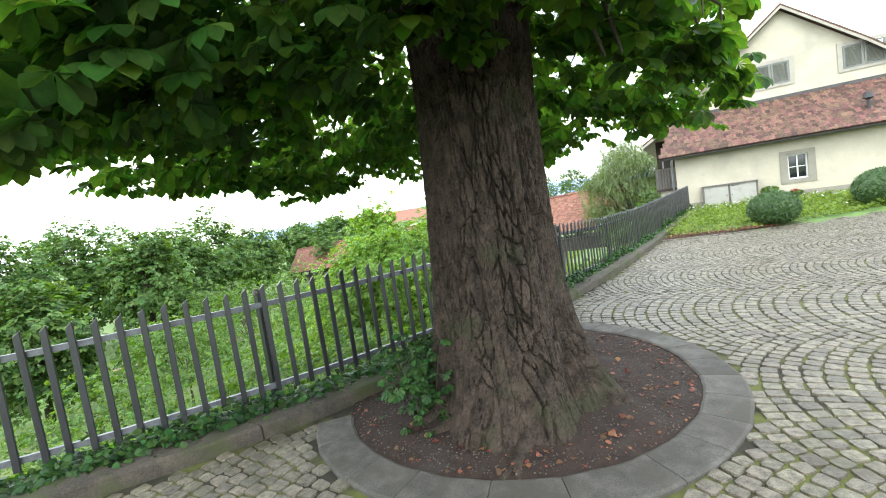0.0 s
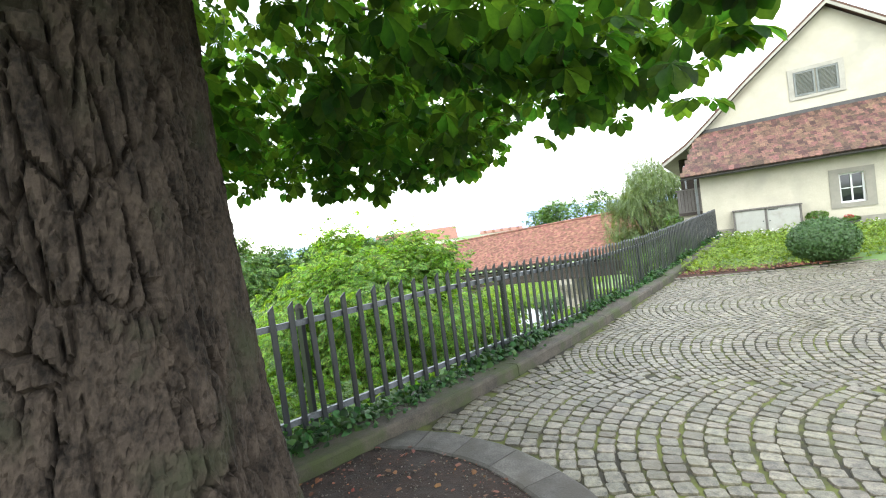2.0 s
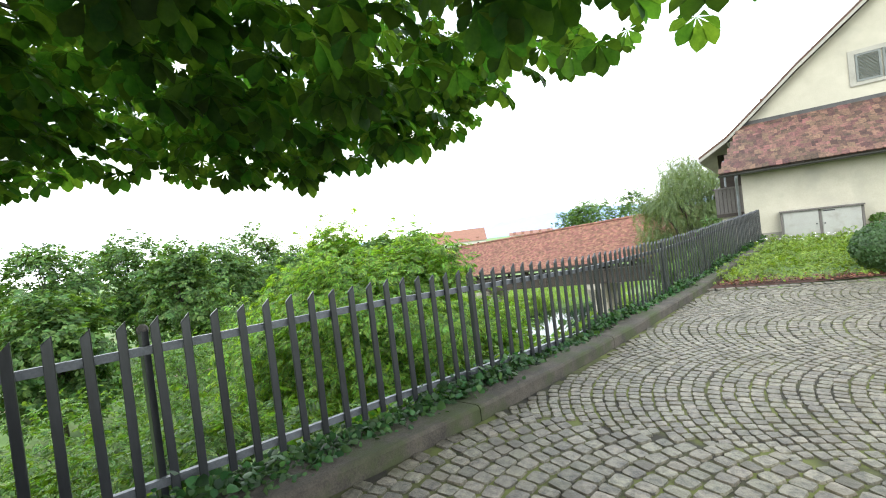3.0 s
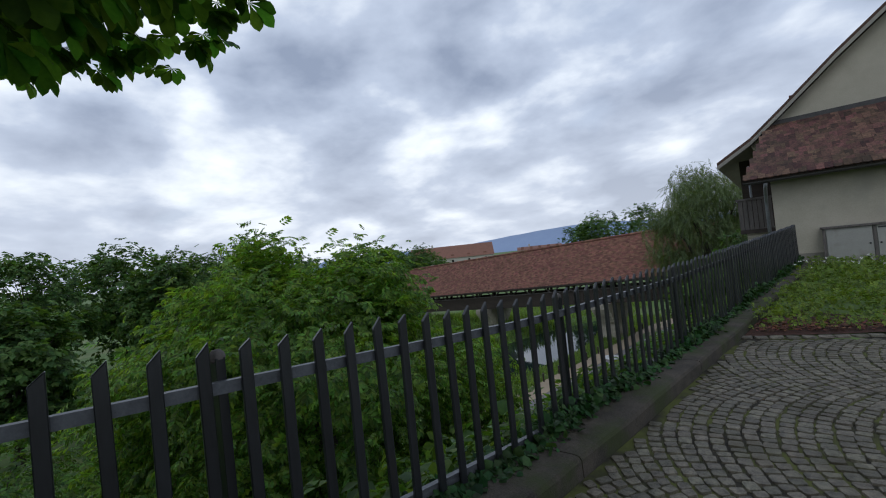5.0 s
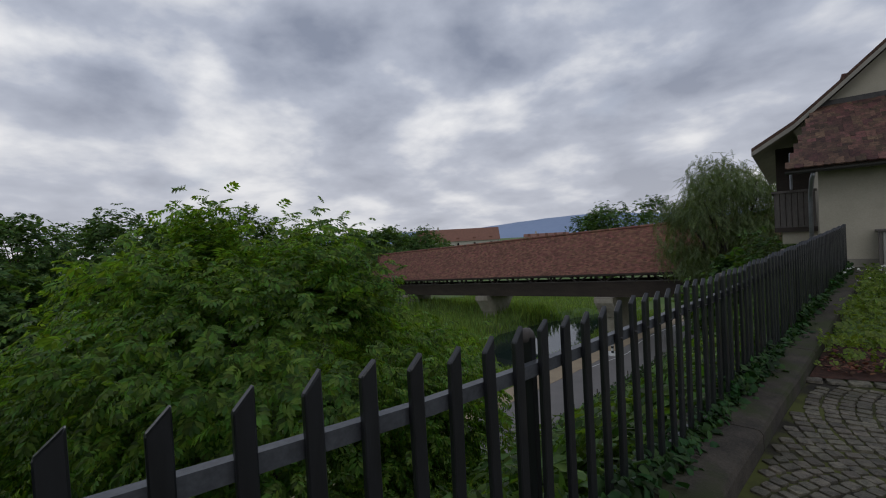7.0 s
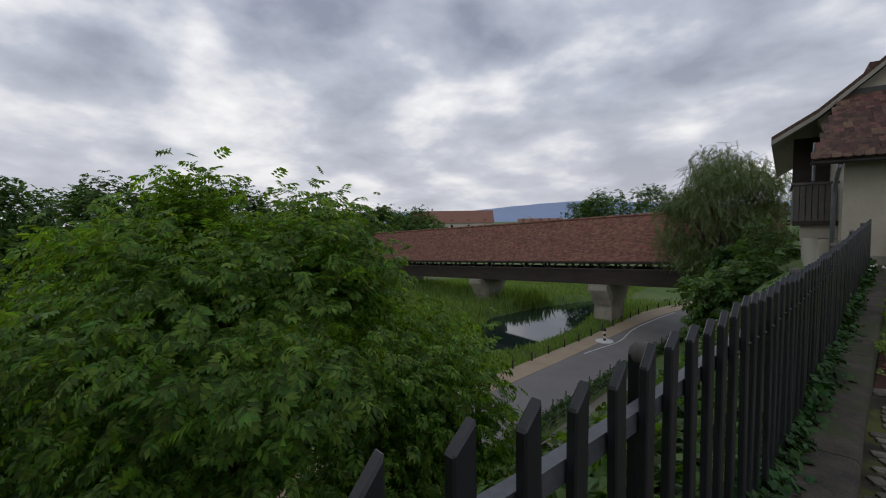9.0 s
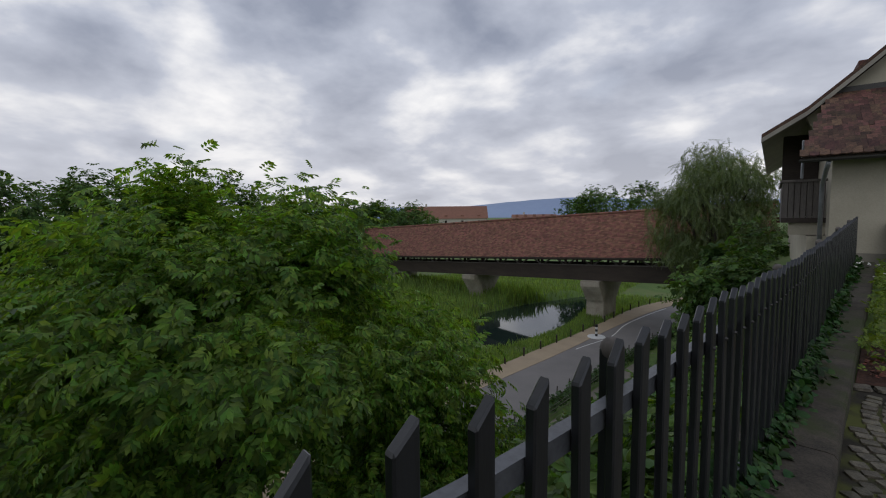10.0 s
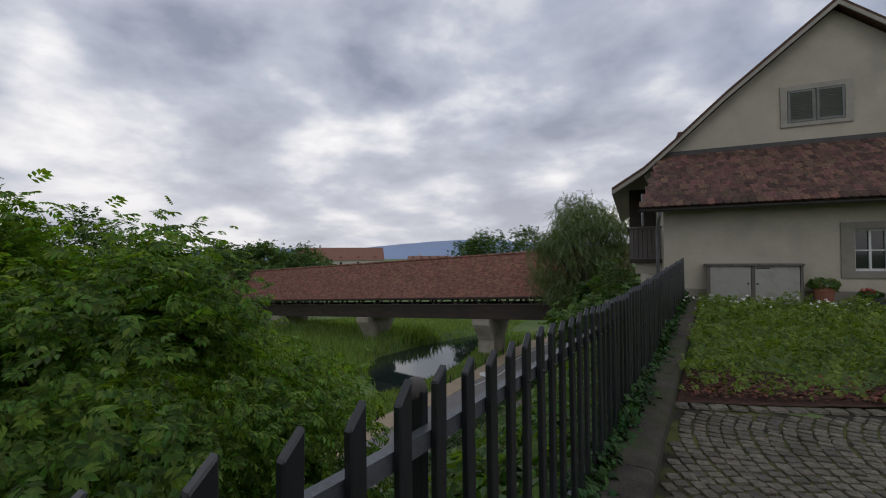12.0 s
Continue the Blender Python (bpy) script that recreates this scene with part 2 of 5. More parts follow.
DRY_LEAF = material("fallen_leaf", (0.21, 0.075, 0.03), (0.08, 0.03, 0.016), 8, 40, 0.7, 0, random_by="island", shift=0.2)
# distance haze is put into this colour: raised and turned pale blue
HILL = material("haze_tinted_hill", (0.29, 0.37, 0.53), (0.26, 0.335, 0.49), 0.002, 0.02, 1.0, 0)
FAR_WALL = material("far_wall", (0.5, 0.46, 0.4), (0.42, 0.39, 0.34), 1, 10, 0.9, 0)
WATER = material("water", (0.02, 0.035, 0.03), (0.015, 0.025, 0.022), 0.3, 2.2, 0.04, 0.05, gloss=0.6)
GLASS = material("window_glass", (0.015, 0.017, 0.018), (0.01, 0.011, 0.012), 2, 9, 0.06, 0, gloss=0.7)


# ---- mesh helpers ----
def link_mesh(name, verts, faces, mat, parent=None, label="", smooth=False):
    me = bpy.data.meshes.new(name)
    me.from_pydata(verts, [], faces)
    me.materials.append(mat)
    if smooth:
        me.polygons.foreach_set("use_smooth", [True] * len(me.polygons))
    me.update()
    ob = new(name, me)
    if parent:
        ob.parent = parent
    return tagged(ob, label)


def part(name, bm, mat, parent=None, label="", smooth=False):
    me = bpy.data.meshes.new(name)
    bmesh.ops.recalc_face_normals(bm, faces=bm.faces)
    bm.to_mesh(me)
    bm.free()
    me.materials.append(mat)
    if smooth:
        me.polygons.foreach_set("use_smooth", [True] * len(me.polygons))
    ob = new(name, me)
    if parent:
        ob.parent = parent
    return tagged(ob, label)


def thing(name, label, category, group="", at=(0, 0, 0), kind=""):
    ob = new(name)
    ob.location = at
    return tagged(ob, label, category, group, kind)


def box(bm, x0, x1, y0, y1, z0, z1, bevel=0.0, m=None):
    made = bmesh.ops.create_cube(bm, size=1.0)
    t = Matrix.Translation(((x0 + x1) / 2, (y0 + y1) / 2, (z0 + z1) / 2)) @ Matrix.Diagonal((x1 - x0, y1 - y0, z1 - z0, 1))
    bmesh.ops.transform(bm, matrix=(m @ t) if m else t, verts=made["verts"])
    if bevel:
        edges = {e for v in made["verts"] for e in v.link_edges}
        bmesh.ops.bevel(bm, geom=list(edges), offset=bevel, segments=2, profile=0.6, affect="EDGES")
    return bm


def box_part(name, dims, mat, parent=None, label="", bevel=0.0, m=None):
    return part(name, box(bmesh.new(), *dims, bevel, m), mat, parent, label)


def tube(bm, points, radii, sides=8):
    """A tapering tube along points."""
    rings = []
    for i, p in enumerate(points):
        a = points[max(i - 1, 0)]
        b = points[min(i + 1, len(points) - 1)]
        q = (Vector(b) - Vector(a)).to_track_quat("Z", "Y")
        rings.append([bm.verts.new(Vector(p) + q @ Vector((radii[i] * math.cos(2 * math.pi * k / sides), radii[i] * math.sin(2 * math.pi * k / sides), 0))) for k in range(sides)])
    for r, s in zip(rings, rings[1:]):
        for k in range(sides):
            bm.faces.new((r[k], r[(k + 1) % sides], s[(k + 1) % sides], s[k]))
    bm.faces.new(rings[0][::-1])
    bm.faces.new(rings[-1])
    return bm


def frames_of(normals, headings):
    """Rotation matrices (n, 3, 3) whose columns are side, heading and normal."""
    n = normals / np.linalg.norm(normals, axis=1, keepdims=True)
    h = headings - (headings * n).sum(1, keepdims=True) * n
    h /= np.maximum(np.linalg.norm(h, axis=1, keepdims=True), 1e-6)
    s = np.cross(h, n)
    return np.stack([s, h, n], axis=2)


def scatter(name, template, places, turns, sizes, mat, parent=None, label=""):
    """One mesh of many copies of a small template."""
    tv, tf = np.array(template[0], float), template[1]
    n, k = len(places), len(tv)
    v = np.einsum("nij,kj->nki", turns, tv) * sizes[:, None, None] + places[:, None, :]
    me = bpy.data.meshes.new(name)
    loops = np.concatenate([np.array(f) for f in tf])
    counts = np.array([len(f) for f in tf])
    all_loops = (loops[None, :] + (np.arange(n) * k)[:, None]).ravel()
    totals = np.tile(counts, n)
    me.vertices.add(n * k)
    me.vertices.foreach_set("co", v.ravel())
    me.loops.add(len(all_loops))
    me.loops.foreach_set("vertex_index", all_loops.astype(np.int32))
    me.polygons.add(len(totals))
    me.polygons.foreach_set("loop_start", np.concatenate([[0], np.cumsum(totals)[:-1]]).astype(np.int32))
    me.update(calc_edges=True)
    me.materials.append(mat)
    ob = new(name, me)
    if parent:
        ob.parent = parent
    return tagged(ob, label)


def leaflet(length, width, angle=0.0, x0=0.0, y0=0.0, fold=0.18, droop=0.25, broad=0.62):
    """A folded leaflet with a rounded blade in the xy plane, from (x0, y0) along angle; two halves meet at the rib."""
    c, s = math.cos(angle), math.sin(angle)
    half = [(0.13, 0.30), (0.40, broad - 0.12), (0.5, broad + 0.08), (0.34, 0.91)]
    pts = [(0, 0, 0)] + [(-w * width, y * length, fold * width * w * 2 - droop * length * y * y) for w, y in half] + [(0, length, -droop * length)]
    pts += [(w * width, y * length, fold * width * w * 2 - droop * length * y * y) for w, y in half]
    pts += [(0, 0.6 * length, -droop * length * 0.36)]
    v = [(x0 + x * c - y * s, y0 + x * s + y * c, z) for x, y, z in pts]
    return v, [(0, 10, 2, 1), (10, 5, 4, 3, 2), (0, 6, 7, 10), (10, 7, 8, 9, 5)]


def plain_leaflet(length, width, angle=0.0, x0=0.0, y0=0.0, droop=0.2):
    c, s = math.cos(angle), math.sin(angle)
    pts = [(0, 0, 0), (-width / 2, 0.55 * length, 0.15 * width - droop * 0.3 * length), (0, length, -droop * length), (width / 2, 0.55 * length, 0.15 * width - droop * 0.3 * length)]
    return [(x0 + x * c - y * s, y0 + x * s + y * c, z) for x, y, z in pts], [(0, 2, 1), (0, 3, 2)]


def join_templates(items):
    v, f = [], []
    for a, b in items:
        o = len(v)
        v += a
        f += [tuple(i + o for i in q) for q in b]
    return v, f


PALMATE = join_templates([leaflet(ln, ln * 0.56, radians(an), droop=0.4, broad=0.7) for ln, an in ((0.10, -118), (0.15, -74), (0.19, -35), (0.21, 0), (0.19, 35), (0.15, 74), (0.10, 118))])
PALMATE_PLAIN = join_templates([plain_leaflet(ln, ln * 0.58, radians(an), droop=0.4) for ln, an in ((0.10, -118), (0.15, -74), (0.19, -35), (0.21, 0), (0.19, 35), (0.15, 74), (0.10, 118))])
PINNATE = join_templates([plain_leaflet(0.34, 0.16, 0.0, 0, 0.52, droop=0.4)] + [plain_leaflet(ln, ln * 0.46, radians(an), 0, y, droop=0.35) for y, ln, a in ((0.14, 0.26, 62), (0.28, 0.31, 58), (0.42, 0.34, 50), (0.52, 0.33, 36)) for an in (a, -a)])
SPRIG = join_templates([plain_leaflet(0.6, 0.34, radians(an), 0, y) for y, an in ((0, -70), (0.05, 60), (0.25, -35), (0.3, 30), (0.4, 0))])
HANGING = join_templates([plain_leaflet(0.42, 0.10, radians(an), 0, y, 0.1) for y, an in ((0, -30), (0.1, 28), (0.3, -25), (0.4, 30), (0.6, -22), (0.7, 25), (0.9, -18), (1.0, 15), (1.2, 0))])
IVY = ([(0, 0, 0), (-0.5, 0.15, -0.05), (-0.42, 0.62, 0.02), (0, 1.0, -0.12), (0.42, 0.62, 0.02), (0.5, 0.15, -0.05), (0, 0.45, 0.09)], [(0, 6, 1), (1, 6, 2), (2, 6, 3), (3, 6, 4), (4, 6, 5), (5, 6, 0)])
BLADE = ([(-0.03, 0, 0), (0.03, 0, 0), (0.025, 0.6, 0.06), (-0.025, 0.6, 0.06), (0, 1, 0.2)], [(0, 1, 2, 3), (3, 2, 4)])

rng = np.random.default_rng(7)


# ---- plan ----
FENCE_Y = (-6.0, -2.0, -0.2, 1.3, 2.9, 4.8, 6.44, 8.4, 11.06, 20.45)
FENCE_X = (-9.0, -5.9, -4.35, -3.35, -2.68, -2.14, -1.74, -1.36, -0.97, 0.42)
CURB_OFF_Y = (-6, 3, 6, 8.5, 11.5, 20.5)
CURB_OFF = (0.45, 0.42, 0.41, 0.36, 0.31, 0.34)
TOP_Y = (-6, 5.5, 7.2, 8.6, 11.5, 14, 20.5)
TOP_Z = (1.31, 1.27, 1.20, 1.13, 1.11, 1.17, 1.37)


def fence_x(y):
    return sum(float(np.interp(y + d, FENCE_Y, FENCE_X)) for d in (-1.0, -0.5, 0, 0.5, 1.0)) / 5 if y < 19.4 else float(np.interp(y, FENCE_Y, FENCE_X))


def curb_x(y):
    return fence_x(y) + float(np.interp(y, CURB_OFF_Y, CURB_OFF))


def top_z(y):
    return float(np.interp(y, TOP_Y, TOP_Z))


def lawn_y(x):
    u = x + 0.4
    return 12.65 + 0.2 * u + 0.05 * u * u


RING_C, RING_IN, RING_OUT = (-1.35, 2.65), 1.57, 1.90
TRUNK = (-1.18, 2.17)
HOUSE_Y, GABLE_Y = 20.88, 23.0


def lawn_z(y):
    return float(np.interp(y, (12.6, 14.0, 20.6, 22), (0.0, 0.06, 0.26, 0.26)))


def pond(x, y):
    """Above 0 inside the pond."""
    left = np.interp(y, (38, 41, 44, 49, 56, 66), (-19.2, -22.4, -25, -26.6, -25.2, -21))
    right = np.interp(y, (38, 41, 45, 49.5, 59.4, 66), (-18.8, -18.0, -17.4, -17.2, -18.6, -20.6))
    if y < 38 or y > 66:
        return -1.0
    return min(x - left, right - x)


def ground_z(x, y):
    d = (fence_x(y) if y < 20.4 else 0.3) - x
    if d < 0.05:
        if y > lawn_y(max(x, -0.4)) and x > -2:
            return lawn_z(y) - 0.012
        return -0.05
    z = float(np.interp(d, (0.05, 0.3, 1.0, 2.0, 2.8, 5.4, 6.8, 9.0), (0.02, -0.06, -0.24, -0.95, -1.9, -7.5, -8.8, -9.03)))
    z += 0.15 * noise.noise(Vector((x * 0.7, y * 0.7, 0))) * min(1, max(0, d - 0.4)) * (1 if d < 8 else 0.3)
    p = pond(x, y)
    if p > -1.5:
        z -= 1.6 * min(1, (p + 1.5) / 2.5)
    return z


def spread_lines(near0, near1, step, far):
    out = list(np.arange(near0, near1, step))
    a, s = near1, step
    while a < far:
        out.append(a)
        s *= 1.35
        a += s
    a, s = near0, step
    while a > -far:
        s *= 1.35
        a -= s
        out.insert(0, a)
    return out


def build_ground():
    xs, ys = spread_lines(-38, 12, 0.45, 4500), spread_lines(-8, 72, 0.6, 4500)
    verts = [(x, y, ground_z(x, y)) for y in ys for x in xs]
    n = len(xs)
    faces = [(j * n + i, j * n + i + 1, (j + 1) * n + i + 1, (j + 1) * n + i) for j in range(len(ys) - 1) for i in range(n - 1)]
    tagged(link_mesh("ground", verts, faces, GRASS, smooth=True), "grassy ground falling from the terrace to the river plain", "ground", kind="structure")


build_ground()


# ---- yard, kerb, tree pit ----
def strip(name, left, right, y0, y1, z, mat, label, category, step=0.5, thick=0.12, edge=None):
    """A slab between two curves x = left(y), right(y)."""
    ys = np.arange(y0, y1 + 1e-6, step)
    v, f = [], []
    for y in ys:
        zz = z(y) if callable(z) else z
        v += [(left(y), y, zz), (right(y), y, zz), (left(y), y, zz - thick), (right(y), y, zz - thick)]
    for i in range(len(ys) - 1):
        a, b = 4 * i, 4 * i + 4
        f += [(a, a + 1, b + 1, b), (a + 2, b + 2, b + 3, a + 3), (a, b, b + 2, a + 2), (a + 1, a + 3, b + 3, b + 1)]
    e = 4 * (len(ys) - 1)
    f += [(0, 2, 3, 1), (e, e + 1, e + 3, e + 2)]
    return tagged(link_mesh(name, v, f, mat), label, category, kind="structure")


yard = strip("yard", lambda y: curb_x(y) - 0.3, lambda y: 14.0, -8, 18.5, -0.016, BED, "dark mossy joint bed under the cobbled yard", "pavement", 0.5, 0.03)


def build_curb():
    """Low weathered concrete kerb wall under the fence, in long cast pieces with fine joints."""
    y = -6.0
    root = thing("kerb_wall", "low mossy concrete kerb wall carrying the fence", "kerb", kind="structure")
    for length in (2.4, 2.2, 2.5, 2.3, 2.6, 2.4, 2.5, 2.3, 2.5, 2.6, 2.3):
        ys = np.linspace(y + 0.006, min(y + length, 20.6) - 0.006, 9)
        bm = bmesh.new()
        rows = []
        for i, yy in enumerate(ys):
            h = 0.125 + 0.012 * noise.noise(Vector((yy * 1.7, 0, 0))) + (lawn_z(yy) if yy > 12.6 else 0)
            x1, x0 = curb_x(yy) + 0.012 * noise.noise(Vector((yy * 2.3, 4, 0))), fence_x(yy) - 0.14
            prof = [(x1, -0.05), (x1 - 0.004, h - 0.03), (x1 - 0.02, h - 0.006), (x1 - 0.05, h), ((x0 + x1) / 2, h + 0.004), (x0, h), (x0, -0.5)]
            rows.append([bm.verts.new((px, yy, pz)) for px, pz in prof])
        for r, s in zip(rows, rows[1:]):
            for k in range(6):
                bm.faces.new((r[k], r[k + 1], s[k + 1], s[k]))
        bm.faces.new(rows[0][::-1])
        bm.faces.new(rows[-1])
        part("kerb_block", bm, CURB, root)
        y += length
        if y > 20.4:
            break


def build_tree_pit():
    cx, cy = RING_C
    verts, faces = [(cx, cy, 0.05)], []
    rings, seg = 14, 64
    for r in range(1, rings + 1):
        rad = (RING_IN + 0.02) * r / rings
        for k in range(seg):
            a = 2 * math.pi * k / seg
            x, y = cx + rad * math.cos(a), cy + rad * math.sin(a)
            x = max(x, curb_x(y) - 0.05)
            d = math.hypot(x - TRUNK[0], y - TRUNK[1])
            z = 0.012 + 0.10 * max(0, 1 - d / 1.3) + 0.018 * noise.noise(Vector((x * 4, y * 4, 0))) + 0.01 * noise.noise(Vector((x * 13, y * 13, 3)))
            verts.append((x, y, z if r < rings else 0.0))
    for k in range(seg):
        faces.append((0, 1 + k, 1 + (k + 1) % seg))
        for r in range(rings - 1):
            a, b = 1 + r * seg + k, 1 + r * seg + (k + 1) % seg
            faces.append((a, a + seg, b + seg, b))
    tagged(link_mesh("tree_pit_soil", verts, faces, SOIL, smooth=True), "bare brown soil in the round tree pit", "soil", kind="structure")
    root = thing("tree_pit_edging", "ring of worn granite edging stones round the tree pit", "kerb", kind="structure")
    a = -139.0
    while a < 100:
        span = 17 + 5 * math.sin(a)
        bm = bmesh.new()
        cols = []
        for i in range(7):
            t = radians(a + 0.08 + (span - 0.16) * i / 6)
            ring = []
            for rad, z in ((RING_IN, -0.05), (RING_IN + 0.008, 0.012), (RING_IN + 0.03, 0.022), (RING_OUT - 0.02, 0.016), (RING_OUT, 0.006), (RING_OUT, -0.05)):
                rad += 0.016 * noise.noise(Vector((math.cos(t) * 9, math.sin(t) * 9, round(rad))))
                y = cy + rad * math.sin(t)
                ring.append(bm.verts.new((max(cx + rad * math.cos(t), curb_x(y) + 0.003), y, z)))
            cols.append(ring)
        for r, s in zip(cols, cols[1:]):
            for k in range(5):
                bm.faces.new((r[k], s[k], s[k + 1], r[k + 1]))
        bm.faces.new(cols[0])
        bm.faces.new(cols[-1][::-1])
        part("edging_stone", bm, KERB_STONE, root)
        a += span


build_curb()
build_tree_pit()


# ---- fence ----
def build_fence():
    fence = thing("picket_fence", "dark painted picket fence with slanted tops along the terrace edge", "fence")
    w, d = 0.048, 0.024
    y, count, posts = -5.0, 0, []
    arc = []
    while y < 20.40:
        dx = fence_x(y + 0.05) - fence_x(y - 0.05)
        ang = math.atan2(dx, 0.1)
        arc.append((fence_x(y), y, ang))
        y += 0.16 * math.cos(ang)
    shapes = []
    for h in range(5):
        bm = bmesh.new()
        low, high = -1.06, 0.0
        prof = [(-w / 2, low), (w / 2, low), (w / 2, high), (-w / 2, high - 0.040 - 0.004 * h)]
        front = [bm.verts.new((d / 2, u, z)) for u, z in prof]
        back = [bm.verts.new((-d / 2, u, z)) for u, z in prof]
        bm.faces.new(front)
        bm.faces.new(back[::-1])
        for k in range(4):
            bm.faces.new((front[k], back[k], back[(k + 1) % 4], front[(k + 1) % 4]))
        bmesh.ops.recalc_face_normals(bm, faces=bm.faces)
        bmesh.ops.bevel(bm, geom=list(bm.edges), offset=0.004, segments=1, affect="EDGES")
        me = bpy.data.meshes.new("picket")
        bm.to_mesh(me)
        bm.free()
        me.materials.append(PICKET)
        shapes.append(me)
    bolt = bmesh.new()
    bmesh.ops.create_cone(bolt, cap_ends=True, segments=8, radius1=0.008, radius2=0.005, depth=0.008)
    bolt_me = bpy.data.meshes.new("bolt")
    bolt.to_mesh(bolt_me)
    bolt.free()
    bolt_me.materials.append(DARK_ZINC)
    for i, (x, y, ang) in enumerate(arc):
        ob = new("picket", shapes[i % 5])
        ob.parent = fence
        ob.matrix_basis = pose(x, y, top_z(y) + 0.008 * math.sin(i * 5.1), 0.4 * math.sin(i * 2.7), 0.4 * math.sin(i * 1.9), -math.degrees(ang))
        if 9.6 < y < 17:
            for zz in (-0.19,):
                b = new("bolt", bolt_me)
                b.parent = ob
                b.matrix_basis = pose(d / 2 + 0.004, 0, zz, 0, 90, 0)
    for off, name in ((-0.19, "top_rail"), (-0.99, "bottom_rail")):
        bm = bmesh.new()
        rows = []
        for x, y, ang in arc[::3] + [arc[-1]]:
            nx, ny = math.cos(ang), -math.sin(ang)
            z = top_z(y) + off
            rows.append([bm.verts.new((x - nx * (0.016 + a), y - ny * (0.016 + a), z + c)) for a, c in ((0, -0.025), (0, 0.025), (0.035, 0.025), (0.035, -0.025))])
        for r, s in zip(rows, rows[1:]):
            for k in range(4):
                bm.faces.new((r[k], r[(k + 1) % 4], s[(k + 1) % 4], s[k]))
        bm.faces.new(rows[0])
        bm.faces.new(rows[-1][::-1])
        part(name, bm, RAIL, fence, "flat grey steel rail")
    for y in (-3.6, -1.1, 1.5, 4.0, 6.6, 9.05, 11.65, 14.2, 16.8, 19.4):
        x = fence_x(y)
        bm = bmesh.new()
        z1 = top_z(y) - 0.07
        box(bm, x - 0.115, x - 0.055, y - 0.02, y + 0.02, top_z(y) - 1.3, z1, 0.004)
        ob = part("post", bm, PICKET, fence, "square dark steel post with rounded cap")
        bm = bmesh.new()
        bmesh.ops.create_uvsphere(bm, u_segments=10, v_segments=6, radius=0.034, matrix=Matrix.Translation((x - 0.085, y, z1)))
        part("post_cap", bm, GREY_WOOD, ob, smooth=True)


build_fence()


# ---- house ----
def build_house():
    house = thing("house", "cream plastered old house with a tiled lean-to and steep gable", "house")
    X0, X1, T = 0.0, 12.0, 0.4
    # front wall of the lean-to with one window opening
    wx0, wx1, wz0, wz1 = 3.93, 4.56, 1.02, 2.0
    bm = bmesh.new()
    y0, y1, top = HOUSE_Y, HOUSE_Y + T, 2.62
    for a, b, c, d in ((X0, wx0, 0.0, top), (wx1, X1, 0.0, top), (wx0, wx1, 0.0, wz0), (wx0, wx1, wz1, top)):
        box(bm, a, b, y0, y1, c, d)
    part("lean_to_wall", bm, PLASTER, house, "stained cream plaster wall")
    for xx in (X0, X1 - T):
        bm = bmesh.new()
        v = [bm.verts.new(p) for p in ((xx, y1, 0), (xx, 26, 0), (xx, 26, 4.4), (xx, GABLE_Y, 4.4), (xx, y1, 2.62))]
        u = [bm.verts.new(p.co + Vector((T, 0, 0))) for p in v]
        bm.faces.new(v)
        bm.faces.new(u[::-1])
        for k in range(5):
            bm.faces.new((v[k], u[k], u[(k + 1) % 5], v[(k + 1) % 5]))
        part("side_wall", bm, PLASTER, house)
    box_part("plinth", (X0 - 0.02, X1, HOUSE_Y - 0.025, HOUSE_Y - 0.003, 0.0, 0.55), SURROUND, house, "grey rendered plinth", 0.008)
    # window
    win = box_part("window", (wx0, wx1, y0 + 0.14, y0 + 0.15, wz0, wz1), GLASS, house, "small white four-pane window in a stone surround")
    bm = bmesh.new()
    for a, b, c, d in ((wx0, wx0 + 0.05, wz0, wz1), (wx1 - 0.05, wx1, wz0, wz1), (wx0 + 0.05, wx1 - 0.05, wz0, wz0 + 0.06), (wx0 + 0.05, wx1 - 0.05, wz1 - 0.05, wz1)):
        box(bm, a, b, y0 + 0.09, y0 + 0.139, c, d)
    part("window_frame", bm, WHITE, win)
    for dims in (((wx0 + wx1) / 2 - 0.022, (wx0 + wx1) / 2 + 0.022, y0 + 0.10, y0 + 0.135, wz0 + 0.06, wz1 - 0.05),):
        box_part("mullion", dims, WHITE, win)
    for a, b in ((wx0 + 0.05, (wx0 + wx1) / 2 - 0.022), ((wx0 + wx1) / 2 + 0.022, wx1 - 0.05)):
        box_part("glazing_bar", (a, b, y0 + 0.105, y0 + 0.135, 1.49, 1.52), WHITE, win)
    bm = bmesh.new()
    for a, b, c, d in ((3.68, wx0, 0.86, 2.16), (wx1, 4.80, 0.86, 2.16), (wx0, wx1, wz1, 2.16), (wx0, wx1, 0.86, wz0)):
        box(bm, a, b, y0 - 0.03, y0 + 0.09, c, d)
    part("stone_surround", bm, SURROUND, win)
    # gable wall and main roof
    ax, az, half = 4.4, 8.15, 5.0
    prof = [(half + 0.75, -4.15), (half - 0.2, -3.55), (half - 1.1, -2.75), (half - 2.4, -1.55), (0.0, 0.62)]
    bm = bmesh.new()
    wall = [(X0 + 0.02, 3.0)] + [(ax - dx, az + dz - 0.62) for dx, dz in prof[1:]] + [(ax + dx, az + dz - 0.62) for dx, dz in prof[1:-1][::-1]] + [(ax + half - 0.22, 3.0)]
    f = [bm.verts.new((x, GABLE_Y, z)) for x, z in wall]
    b = [bm.verts.new((x, GABLE_Y + T, z)) for x, z in wall]
    bm.faces.new(f)
    bm.faces.new(b[::-1])
    for k in range(len(wall)):
        bm.faces.new((f[k], b[k], b[(k + 1) % len(wall)], f[(k + 1) % len(wall)]))
